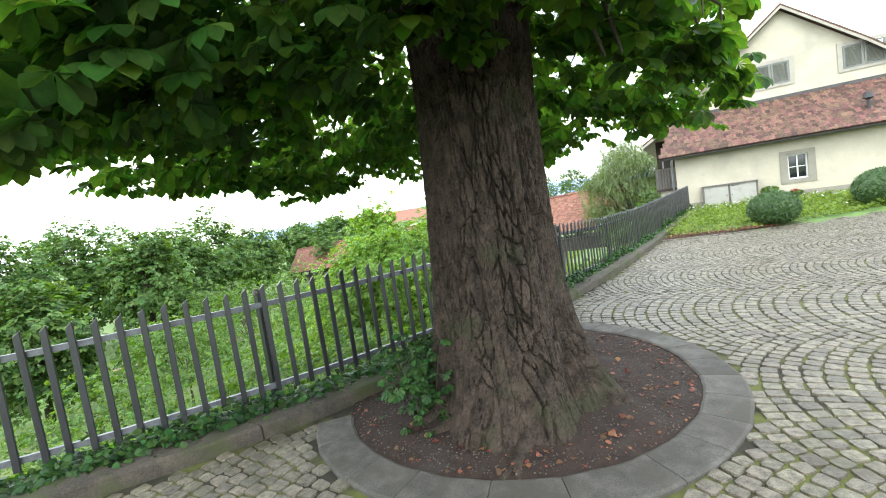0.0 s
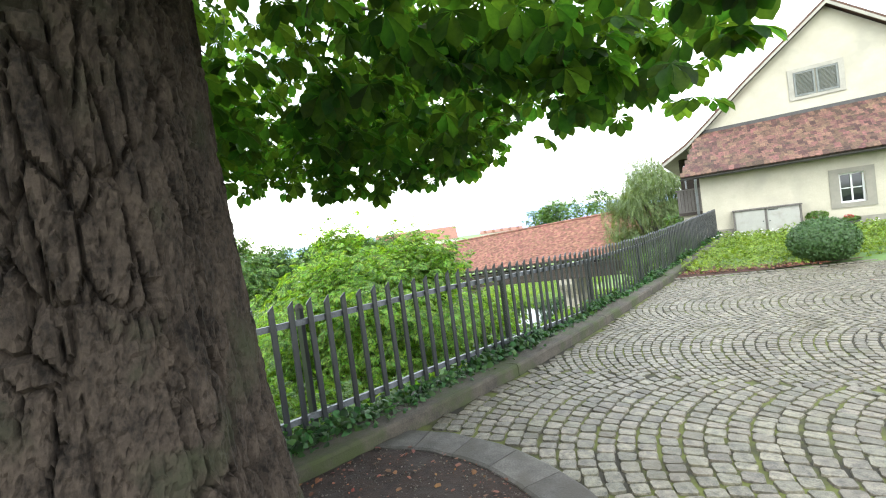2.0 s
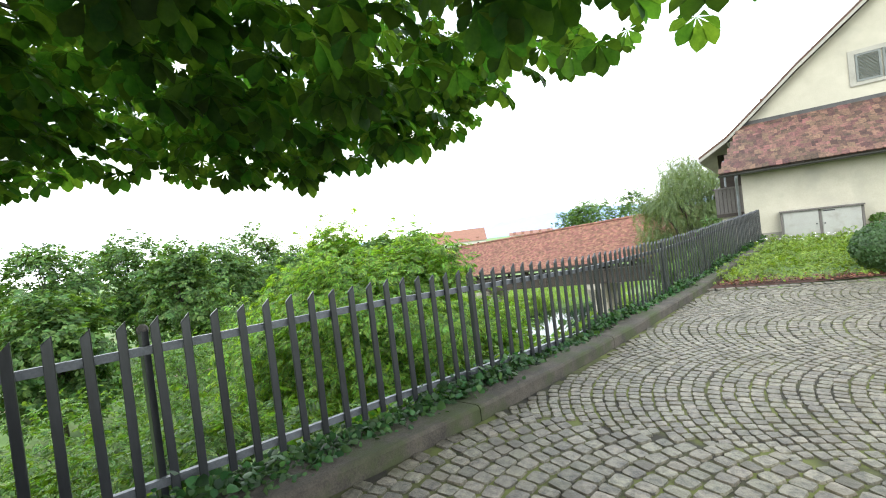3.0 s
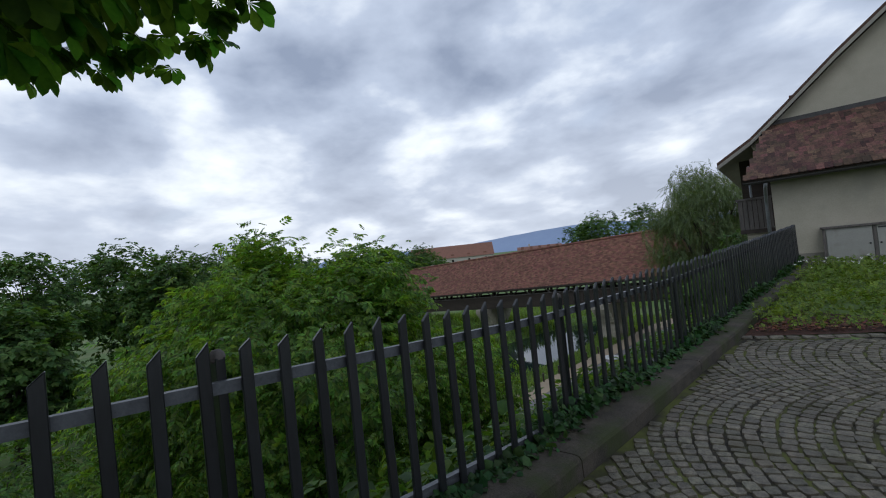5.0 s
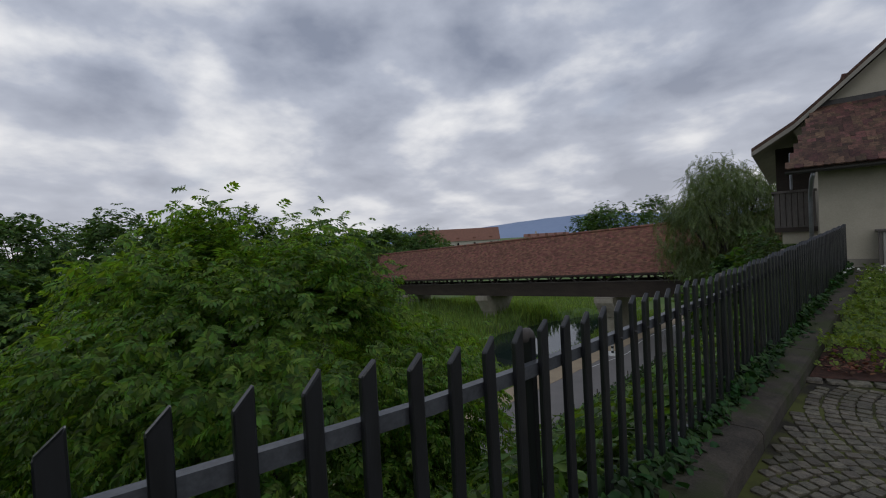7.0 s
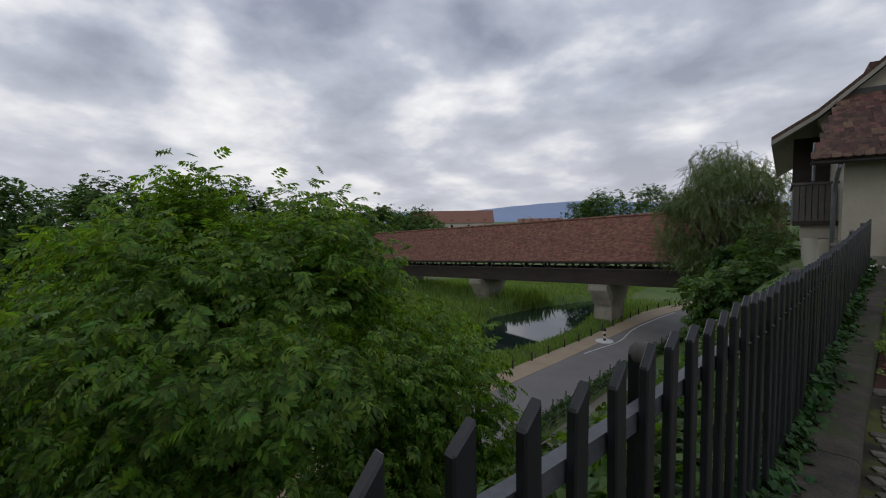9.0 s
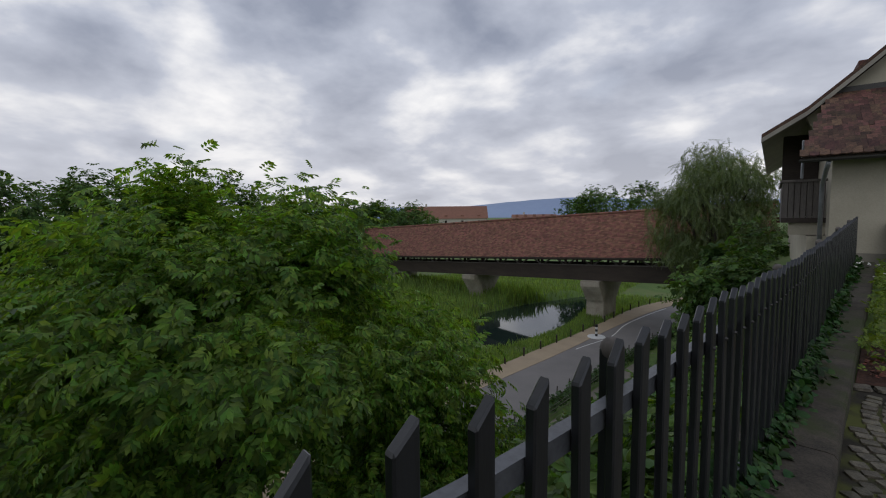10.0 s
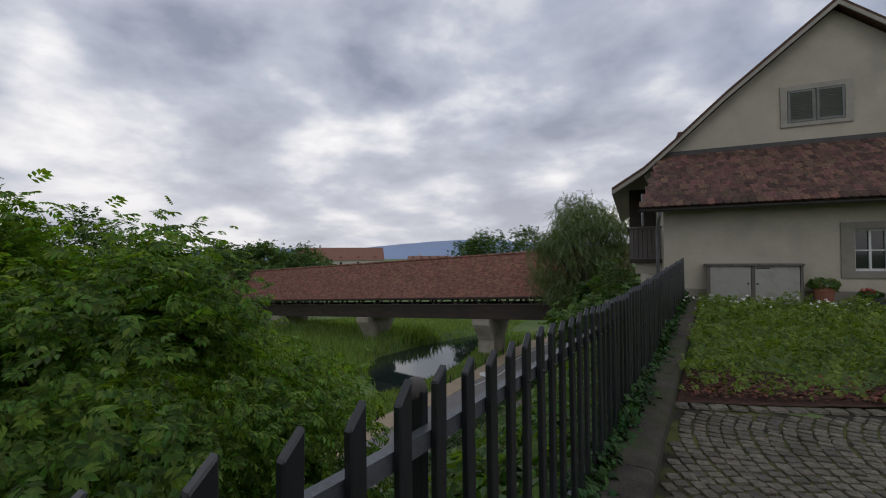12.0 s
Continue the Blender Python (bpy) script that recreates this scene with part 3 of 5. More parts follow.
    part("gable_wall", bm, PLASTER, house, "cream plaster gable wall")
    for side in (-1, 1):
        bm = bmesh.new()
        rows = []
        for dx, dz in prof:
            x, z = ax + side * dx, az + dz - 0.55
            rows.append([bm.verts.new(p) for p in ((x, GABLE_Y - 0.28, z), (x, 36, z), (x, 36, z + 0.16), (x, GABLE_Y - 0.28, z + 0.16))])
        for r, s in zip(rows, rows[1:]):
            for k in range(4):
                bm.faces.new((r[k], r[(k + 1) % 4], s[(k + 1) % 4], s[k]))
        bm.faces.new(rows[0])
        bm.faces.new(rows[-1][::-1])
        roof = part("main_roof", bm, TILE, house, "steep red tiled roof slope with bell-cast eave")
        bm = bmesh.new()
        rows = []
        for dx, dz in prof:
            x, z = ax + side * dx, az + dz - 0.55
            rows.append([bm.verts.new(p) for p in ((x, GABLE_Y - 0.32, z - 0.07), (x, GABLE_Y - 0.283, z - 0.07), (x, GABLE_Y - 0.283, z + 0.05), (x, GABLE_Y - 0.32, z + 0.05))])
        for r, s in zip(rows, rows[1:]):
            for k in range(4):
                bm.faces.new((r[k], r[(k + 1) % 4], s[(k + 1) % 4], s[k]))
        bm.faces.new(rows[0])
        bm.faces.new(rows[-1][::-1])
        soffit = bmesh.new()
        edge = [(ax + side * dx, az + dz - 0.56) for dx, dz in prof[:3]]
        cols = [[soffit.verts.new(p) for p in ((x, GABLE_Y - 0.27, z), (x, 35.9, z), (x, 35.9, z - 0.025), (x, GABLE_Y - 0.27, z - 0.025))] for x, z in edge]
        for r, q in zip(cols, cols[1:]):
            for k in range(4):
                soffit.faces.new((r[k], r[(k + 1) % 4], q[(k + 1) % 4], q[k]))
        soffit.faces.new(cols[0])
        soffit.faces.new(cols[-1][::-1])
        part("soffit", soffit, VERGE_PAINT, roof)
        part("bargeboard", bm, VERGE_PAINT, roof, "pale painted verge board")
    # small raised dormer edge on the far slope
    box_part("dormer", (0.75, 1.6, 25.0, 26.6, 4.9, 5.75), TILE, house, "small dark dormer on the roof slope", 0.01)
    # gable windows with closed shutters
    for gx in (3.15, 6.15):
        gw = thing("gable_window", "", "")
        gw.parent = house
        bm = bmesh.new()
        for a, b2, c, d in ((gx, gx + 0.16, 5.02, 6.18), (gx + 1.44, gx + 1.6, 5.02, 6.18), (gx + 0.16, gx + 1.44, 6.04, 6.18), (gx + 0.16, gx + 1.44, 5.02, 5.13)):
            box(bm, a, b2, GABLE_Y - 0.04, GABLE_Y - 0.003, c, d)
        part("stone_surround", bm, VERGE_PAINT, gw)
        for s0 in (gx + 0.17, gx + 0.82):
            bm = bmesh.new()
            x1 = s0 + 0.61
            for a, b2, c, d in ((s0, s0 + 0.06, 5.14, 6.03), (x1 - 0.06, x1, 5.14, 6.03), (s0 + 0.06, x1 - 0.06, 5.97, 6.03), (s0 + 0.06, x1 - 0.06, 5.14, 5.2)):
                box(bm, a, b2, GABLE_Y - 0.045, GABLE_Y - 0.008, c, d)
            leaf = part("shutter", bm, SHUTTER, house, "closed grey louvred shutter")
            z = 5.215
            while z < 5.95:
                box_part("slat", (s0 + 0.062, x1 - 0.062, -0.018, 0.018, -0.004, 0.004), SHUTTER, leaf, m=Matrix.Translation((0, GABLE_Y - 0.028, z)) @ pose(0, 0, 0, 40))
                z += 0.045
    # lean-to roof
    slope = math.atan2(4.5 - 2.68, GABLE_Y - 20.38)
    run = math.hypot(4.5 - 2.68, GABLE_Y - 20.38)
    base = Matrix.Translation((0, 20.38, 2.68)) @ pose(0, 0, 0, math.degrees(slope))
    bm = bmesh.new()
    ends = ((-0.56, 0.02), (12.5, 0.02), (12.5, run), (0.06, run))
    low = [bm.verts.new(base @ Vector((a, b2, -0.13))) for a, b2 in ends]
    high = [bm.verts.new(base @ Vector((a, b2, -0.03))) for a, b2 in ends]
    bm.faces.new(low[::-1])
    bm.faces.new(high)
    for k in range(4):
        bm.faces.new((low[k], low[(k + 1) % 4], high[(k + 1) % 4], high[k]))
    deck = part("lean_to_roof", bm, DARK_WOOD, house, "red-brown plain tiled lean-to roof")
    box_part("flashing", (0.05, 12.4, GABLE_Y - 0.09, GABLE_Y - 0.045, 4.43, 4.62), DARK_ZINC, house, "dark sheet flashing", 0.006)
    bm = bmesh.new()
    pts = [(20.30 + 0.065 * math.cos(t), 2.615 + 0.065 * math.sin(t)) for t in np.linspace(math.pi, 2 * math.pi, 7)]
    rows = [[bm.verts.new((x, py, pz)) for py, pz in pts] for x in (-0.6, 12.5)]
    for k in range(6):
        bm.faces.new((rows[0][k], rows[0][k + 1], rows[1][k + 1], rows[1][k]))
    gut = part("gutter", bm, DARK_ZINC, house, "grey zinc gutter")
    sol = gut.modifiers.new("thick", "SOLIDIFY")
    sol.thickness = 0.006
    bm = bmesh.new()
    tube(bm, [(-0.1, 20.32, 2.54), (-0.12, 20.45, 2.42), (-0.14, 21.0, 2.1), (-0.14, 21.05, 1.95), (-0.14, 21.05, -0.4)], [0.045] * 5, 10)
    part("downpipe", bm, ZINC, house, smooth=True)
    bm = bmesh.new()
    tube(bm, [(6.5, 21.2, 3.1), (6.5, 21.2, 3.62)], [0.06, 0.06], 12)
    tube(bm, [(6.5, 21.2, 3.60), (6.5, 21.2, 3.66), (6.5, 21.2, 3.86)], [0.06, 0.17, 0.12], 12)
    part("flue", bm, BLACK, house, "dark roof flue with a cowl")
    # tiles, those at the near left end as single pieces
    tile_w, gauge = 0.172, 0.15
    bm = bmesh.new()
    v = [bm.verts.new(p) for p in ((-0.082, 0, 0.0), (0.082, 0, 0.0), (0.082, 0.26, -0.02), (-0.082, 0.26, -0.02), (-0.082, 0, 0.030), (0, -0.022, 0.032), (0.082, 0, 0.030), (0.082, 0.26, 0.0), (-0.082, 0.26, 0.0), (0, -0.022, 0.0))]
    for q in ((4, 5, 6, 7, 8), (0, 9, 5, 4), (9, 1, 6, 5), (1, 2, 7, 6), (3, 0, 4, 8)):
        bm.faces.new([v[k] for k in q])
    me = bpy.data.meshes.new("roof_tile")
    bm.to_mesh(me)
    bm.free()
    me.materials.append(TILE_ONE)
    tv = [tuple(p.co) for p in me.vertices]
    tf = [tuple(p.vertices) for p in me.polygons]
    single, places, turns = 0, [], []
    for r in range(int(run / gauge)):
        for c in range(76):
            x = -0.51 + c * tile_w + (tile_w / 2 if r % 2 else 0)
            if x < -0.52 + 0.62 * r * gauge / run:
                continue
            m = base @ Matrix.Translation((x, r * gauge, 0.006 + 0.004 * rng.random())) @ pose(0, 0, 0, 8.0 + 1.6 * rng.standard_normal(), 0.8 * rng.standard_normal(), 0.9 * rng.standard_normal())
            if c < 18 and single < 300:
                ob = new("roof_tile", me)
                ob.parent = deck
                ob.matrix_basis = m
                single += 1
            else:
                places.append(m.translation[:])
                turns.append(np.array(m.to_3x3()))
    ob = scatter("roof_tiles", (tv, tf), np.array(places), np.array(turns), np.ones(len(places)), TILE, deck)
    ob.data.shade_flat()
    tagged(ob, kind="stuff")
    # timber balcony past the corner
    bal = thing("balcony", "", "")
    bal.parent = house
    box_part("balcony_floor", (-0.85, -0.003, 21.6, 25.0, 1.2, 1.32), DARK_WOOD, bal)
    for i in range(7):
        box_part("baluster_board", (-0.84 + 0.118 * i, -0.84 + 0.118 * i + 0.1, 21.62, 21.645, 1.32, 2.2), GREY_WOOD, bal)
    for i in range(14):
        box_part("baluster_board", (-0.85, -0.825, 21.66 + 0.24 * i, 21.66 + 0.24 * i + 0.2, 1.32, 2.2), GREY_WOOD, bal)
    box_part("balcony_rail", (-0.9, -0.004, 21.58, 21.68, 2.2, 2.26), GREY_WOOD, bal, bevel=0.008)
    box_part("balcony_rail", (-0.9, -0.8, 21.685, 25.0, 2.2, 2.26), GREY_WOOD, bal, bevel=0.008)
    box_part("balcony_back", (-0.85, -0.005, 24.6, 24.7, 1.33, 3.75), DARK_WOOD, bal, "dark boarded back of the balcony")
    box_part("downpipe", (-0.52, -0.46, 21.5, 21.56, 2.27, 3.2), ZINC, bal, bevel=0.02)
    box_part("bracket", (-0.7, -0.004, 21.7, 21.86, 0.9, 1.198), PLASTER, bal)
    box_part("terrace_wall", (-0.35, -0.003, 21.3, 36, -9.0, 0.88), PLASTER, house, "plastered retaining wall under the house")
    box_part("rear_wall", (0.4, 9.0, 35, 35.4, 0, 4.6), PLASTER, house)
    box_part("rear_wall", (0.02, 0.4, 26.01, 35, 0, 4.4), PLASTER, house)


build_house()


def build_cabinet():
    cab = thing("meter_cabinet", "pale painted two-door cabinet with a grey lid against the house wall", "cabinet", at=(0.93, 20.5, 0.22))
    box_part("body", (0.06, 1.88, 0.03, 0.35, 0, 0.93), CABINET, cab)
    box_part("lid", (-0.02, 1.96, -0.05, 0.37, 0.934, 0.985), GREY_WOOD, cab, "weathered grey lid", 0.008)
    for x in (0.0, 1.885):
        box_part("corner_post", (x, x + 0.055, 0.0, 0.06, 0, 0.93), GREY_WOOD, cab, bevel=0.005)
    box_part("corner_post", (0.93, 0.985, 0.0, 0.028, 0, 0.93), GREY_WOOD, cab, bevel=0.005)
    for a, b, k in ((0.06, 0.925, 0.86), (0.99, 1.88, 1.05)):
        door = box_part("door", (a + 0.01, b - 0.01, 0.005, 0.028, 0.04, 0.92), CABINET, cab, bevel=0.006)
        bm = bmesh.new()
        bmesh.ops.create_uvsphere(bm, u_segments=8, v_segments=5, radius=0.022, matrix=Matrix.Translation((k, -0.006, 0.5)))
        part("knob", bm, BLACK, door, smooth=True)
    box_part("vent_slot", (1.02, 1.3, -0.002, 0.004, 0.86, 0.89), BLACK, cab)


build_cabinet()


def leaf_ball(n, centre, radii, squash=0.0, inner=0.8):
    """n places near the surface of an ellipsoid, with outward normals."""
    d = rng.standard_normal((n, 3))
    d /= np.linalg.norm(d, axis=1, keepdims=True)
    d[:, 2] = np.maximum(d[:, 2], -0.75)
    r = inner + (1 - inner) * rng.random((n, 1)) ** 0.5
    return np.array(centre) + d * r * np.array(radii), d


def clipped_bush(x, y, r, z0):
    bush = thing("clipped_bush", "round clipped green box bush on the lawn", "bush", "clipped bushes", (x, y, z0))
    p, d = leaf_ball(3600, (0, 0, r * 0.72), (r, r, r * 0.80), inner=0.9)
    h = rng.standard_normal((3600, 3))
    scatter("foliage", SPRIG, p, frames_of(d + 0.5 * rng.standard_normal((3600, 3)), h), 0.045 + 0.02 * rng.random(3600), BOX_LEAF, bush)
    bm = bmesh.new()
    bmesh.ops.create_icosphere(bm, subdivisions=3, radius=1.0, matrix=Matrix.Translation((0, 0, r * 0.72)) @ Matrix.Diagonal((r * 0.9, r * 0.9, r * 0.73, 1)))
    part("inner_growth", bm, BOX_LEAF, bush)
    bm = bmesh.new()
    tube(bm, [(0, 0, -0.05), (0, 0, r * 0.4)], [0.05, 0.04], 8)
    part("stem", bm, TWIG, bush)


clipped_bush(2.38, 14.0, 0.63, lawn_z(14.0) - 0.03)
clipped_bush(5.25, 16.0, 0.72, lawn_z(16.0) - 0.03)


def flower_pot(x, y, kind):
    if kind == "terracotta":
        pot = thing("flower_pot", "terracotta pot of low green herbs by the house wall", "pot", at=(x, y, 0.24))
        bm = bmesh.new()
        tube(bm, [(0, 0, 0), (0, 0, 0.32), (0, 0, 0.322), (0, 0, 0.42)], [0.15, 0.19, 0.205, 0.21], 20)
        part("pot", bm, TERRACOTTA, pot)
        p, d = leaf_ball(260, (0, 0, 0.48), (0.30, 0.26, 0.15))
        scatter("plant", SPRIG, p, frames_of(d + 0.4 * rng.standard_normal((260, 3)), rng.standard_normal((260, 3))), 0.06 + 0.04 * rng.random(260), BANK_LEAF, pot)
    else:
        pot = thing("flower_trough", "black trough with red geraniums by the house wall", "pot", at=(x, y, 0.26))
        box_part("trough", (-0.24, 0.24, -0.09, 0.09, 0, 0.17), BLACK, pot, bevel=0.012)
        p, d = leaf_ball(200, (0, 0, 0.24), (0.24, 0.1, 0.1))
        scatter("plant", SPRIG, p, frames_of(d, rng.standard_normal((200, 3))), 0.05 + 0.03 * rng.random(200), BANK_LEAF, pot)
        p, d = leaf_ball(60, (-0.05, -0.03, 0.32), (0.14, 0.1, 0.07))
        scatter("blossom", SPRIG, p, frames_of(d, rng.standard_normal((60, 3))), 0.04 + 0.02 * rng.random(60), RED_PETAL, pot)


flower_pot(3.25, 20.55, "terracotta")
flower_pot(4.08, 20.6, "trough")


# ---- horse chestnut ----
def build_chestnut():
    tree = thing("horse_chestnut", "large horse chestnut with furrowed dark bark and drooping palmate leaves", "tree", at=(TRUNK[0], TRUNK[1], 0))
    sides, rings, height = 420, 330, 4.6
    verts, faces = [], []
    for j in range(rings):
        z = -0.15 + (height + 0.15) * (j / (rings - 1)) ** 1.1
        low, mid = math.exp(-max(z, 0) / 0.50), math.exp(-max(z, 0) / 1.4)
        for k in range(sides):
            a = 2 * math.pi * k / sides
            c, s = math.cos(a), math.sin(a)
            r = 0.485 - 0.012 * z + 0.05 * max(0, z - 2.6) + 0.03 * noise.noise(Vector((c * 1.2, s * 1.2, z * 0.5)))
            r += low * (0.27 + 0.16 * max(0, math.sin(4 * a + 0.6)) ** 2 + 0.08 * math.sin(7 * a + 1.3)) + 0.03 * math.sin(7 * a + 0.5 * z) * mid
            twist = a + 0.06 * z
            ct, st = math.cos(twist), math.sin(twist)
            wob = noise.noise_vector(Vector((ct * 3, st * 3, z * 1.6))) * 0.28
            n1 = abs(noise.noise(Vector((ct * 5.2, st * 5.2, z * 0.55)) + wob))
            n3 = noise.noise(Vector((ct * 26, st * 26, z * 14)))
            near = noise.voronoi(Vector((ct * 8.5, st * 8.5, z * 4.2)) + wob * 3.0)[0]
            small = noise.voronoi(Vector((ct * 20, st * 20, z * 15)) + wob * 2.5)[0]
            crack, chip = min(1.0, (near[1] - near[0]) * 9.0), min(1.0, (small[1] - small[0]) * 9.0)
            crack = max(crack, min(1.0, max(0.0, 2.6 * noise.noise(Vector((ct * 4, st * 4, z * 1.3 + 7))) + 0.35)))
            deep = min(1.0, n1 * 9.0) ** 0.5
            r += 0.026 * deep + 0.036 * crack * crack * (3 - 2 * crack) + 0.012 * chip * crack + 0.006 * n3 - 0.055
            verts.append((r * c, r * s, z))
    for j in range(rings - 1):
        for k in range(sides):
            a, b = j * sides + k, j * sides + (k + 1) % sides
            faces.append((a, b, b + sides, a + sides))
    link_mesh("trunk", verts, faces, BARK, tree, "deeply furrowed dark grey-brown trunk with root flare")
    limbs = []
    for i in range(15):
        az = radians(24 * i + 11 * math.sin(i * 2.3))
        reach = min(3.0 + 1.2 * math.sin(i * 1.7) ** 2, float(np.interp(math.degrees(az) % 360, CROWN_AZ, CROWN_R)) - 0.75)
        z0 = 3.15 + 0.14 * (i % 7)
        pts = []
        for s in np.linspace(0, 1, 9):
            ra = 0.3 + reach * s
            z = z0 + 1.1 * math.sin(s * 2.2) - 1.5 * s * s
            w = 0.25 * math.sin(5 * s + i)
            pts.append((ra * math.cos(az) - w * math.sin(az) * s, ra * math.sin(az) + w * math.cos(az) * s, z))
        bm = bmesh.new()
        tube(bm, pts, [0.085 * (1 - s) ** 0.8 + 0.008 for s in np.linspace(0, 1, 9)], 8)
        part("limb", bm, TWIG, tree, smooth=True)
        limbs.append(pts)
        for k in (3, 5, 6, 7):
            for side in (-1, 1):
                p = Vector(pts[k])
                ln = 0.7 + 0.5 * rng.random()
                e = p + Vector((math.cos(az + side * 0.8), math.sin(az + side * 0.8), -0.15)) * ln
                mid = (p + e) / 2 + Vector((0, 0, 0.12))
                bm = bmesh.new()
                tube(bm, [p, mid, e, e + Vector((0, 0, -0.22))], [0.022, 0.016, 0.01, 0.004], 5)
                part("twig", bm, TWIG, tree)
    bm = bmesh.new()
    tube(bm, [(0, 0, 4.4), (0.2, 0.1, 6.5), (0.1, -0.1, 9.0)], [0.55, 0.36, 0.12], 12)
    part("upper_trunk", bm, BARK, tree, smooth=True)

    def bottom(rho, az):
        wave = 0.22 * noise.noise(Vector((rho * math.cos(az) * 0.75, rho * math.sin(az) * 0.75, 5)))
        fine = 0.14 * noise.noise(Vector((rho * math.cos(az) * 2.2, rho * math.sin(az) * 2.2, 9)))
        return float(np.interp(rho, CROWN_RHO, CROWN_Z)) + wave + fine

    def edge(az):
        deg = math.degrees(az) % 360
        return float(np.interp(deg, CROWN_AZ, CROWN_R)) + 0.35 * noise.noise(Vector((math.cos(az) * 3, math.sin(az) * 3, 1)))

    places, heads, norms = [], [], []
    while len(places) < 5700:
        az = 2 * math.pi * rng.random()
        rim = edge(az)
        rho = rim * math.sqrt(rng.random())
        if rho < 0.75:
            continue
        h = min(rng.exponential(0.75), 2.6)
        z = bottom(rho, az) + h
        x, y = rho * math.cos(az), rho * math.sin(az)
        if math.dist((x, y, z), (1.4, -3.2, 1.75)) < 2.0:
            continue
        gap = noise.noise(Vector((x * 1.1, y * 1.1, z * 1.1)))
        if gap < (0.27 if x > 0.9 else 0.21 if x > -0.2 else -0.2 if x > -2.0 else 0.07) and rng.random() < 0.85:
            continue
        places.append((x, y, z))
        turn = az + rng.normal(0, 0.9)
        heads.append((math.cos(turn), math.sin(turn), -0.55 + rng.normal(0, 0.25)))
        norms.append((rng.normal(0, 0.3) + 0.35 * math.cos(turn), rng.normal(0, 0.3) + 0.35 * math.sin(turn), 1.0))
    p = np.array(places)
    scatter("crown", PALMATE, p, frames_of(np.array(norms), np.array(heads)), 0.6 + 0.36 * rng.random(len(p)), CHESTNUT_LEAF, tree, "dense drooping crown of palmate leaves")
    n = 15000
    d = rng.standard_normal((n, 3))
    d /= np.linalg.norm(d, axis=1, keepdims=True)
    p = np.array((-0.2, -1.2, 7.2)) + d * np.array((5.4, 5.4, 3.9)) * (0.4 + 0.6 * rng.random((n, 1)))
    # leaves above 5.4 m reaching over the yard are out of view, added for shade
    p = p[(p[:, 2] > 3.7) & ((p[:, 0] < 0.1 + 0.22 * (p[:, 2] - 3.7)) | ((p[:, 2] > 5.4) & (p[:, 1] < 0.8) & (p[:, 0] < 2.8)))]
    open_part = np.array([noise.noise(Vector(q) * 0.75) < (0.03 if q[0] < -1.2 and q[1] > -3.5 else -0.3) for q in p])
    p = p[~open_part]
    scatter("upper_crown", PALMATE_PLAIN, p, frames_of(rng.standard_normal((len(p), 3)) * 0.5 + np.array((0, 0, 1)), rng.standard_normal((len(p), 3))), 1.05 + 0.5 * rng.random(len(p)), CHESTNUT_LEAF, tree)
    for i in range(9):
        a = radians(40 * i + 17 * math.sin(i * 3))
        bm = bmesh.new()
        pts = [(r * math.cos(a + 0.25 * math.sin(r * 3 + i)), r * math.sin(a + 0.25 * math.sin(r * 3 + i)), z) for r, z in ((0.45, 0.15), (0.68, 0.05), (0.88, 0.02), (1.02, 0.0), (1.15, -0.04))]
        tube(bm, pts, [0.10, 0.065, 0.045, 0.03, 0.012], 9)
        part("surface_root", bm, BARK, tree, smooth=True)


CROWN_RHO = (0.7, 1.6, 2.4, 3.2, 4.0, 4.8, 6.0)
CROWN_Z = (2.75, 2.65, 2.4, 2.25, 2.48, 2.98, 3.3)
CROWN_AZ = (0, 25, 45, 60, 90, 110, 150, 180, 230, 270, 300, 335, 360)
CROWN_R = (1.6, 2.0, 2.8, 4.0, 5.0, 5.5, 5.1, 4.7, 3.9, 3.2, 2.1, 1.5, 1.6)
build_chestnut()


def trunk_sprouts():
    plant = thing("basal_sprouts", "leafy dark green sprouts at the foot of the tree trunk", "shrub", at=(-1.80, 1.72, 0.02))
    n = 260
    p = rng.normal(0, 1, (n, 3)) * np.array((0.15, 0.17, 0.16)) + np.array((0, 0, 0.36))
    p[:, 2] = np.clip(p[:, 2], 0.06, 0.8)
    h = p * np.array((1, 1, 0)) + rng.normal(0, 0.15, (n, 3)) + np.array((0, 0, -0.1))
    scatter("leaves", PALMATE, p, frames_of(rng.normal(0, 0.35, (n, 3)) + np.array((0, 0, 1)), h), 0.22 + 0.18 * rng.random(n), IVY_LEAF, plant)
    for i in range(7):
        bm = bmesh.new()
        a = i * 0.9
        tube(bm, [(0.05 * math.cos(a), 0.05 * math.sin(a), 0), (0.14 * math.cos(a), 0.14 * math.sin(a), 0.3), (0.2 * math.cos(a), 0.2 * math.sin(a), 0.55)], [0.009, 0.007, 0.003], 5)
        part("shoot", bm, TWIG, plant)


trunk_sprouts()


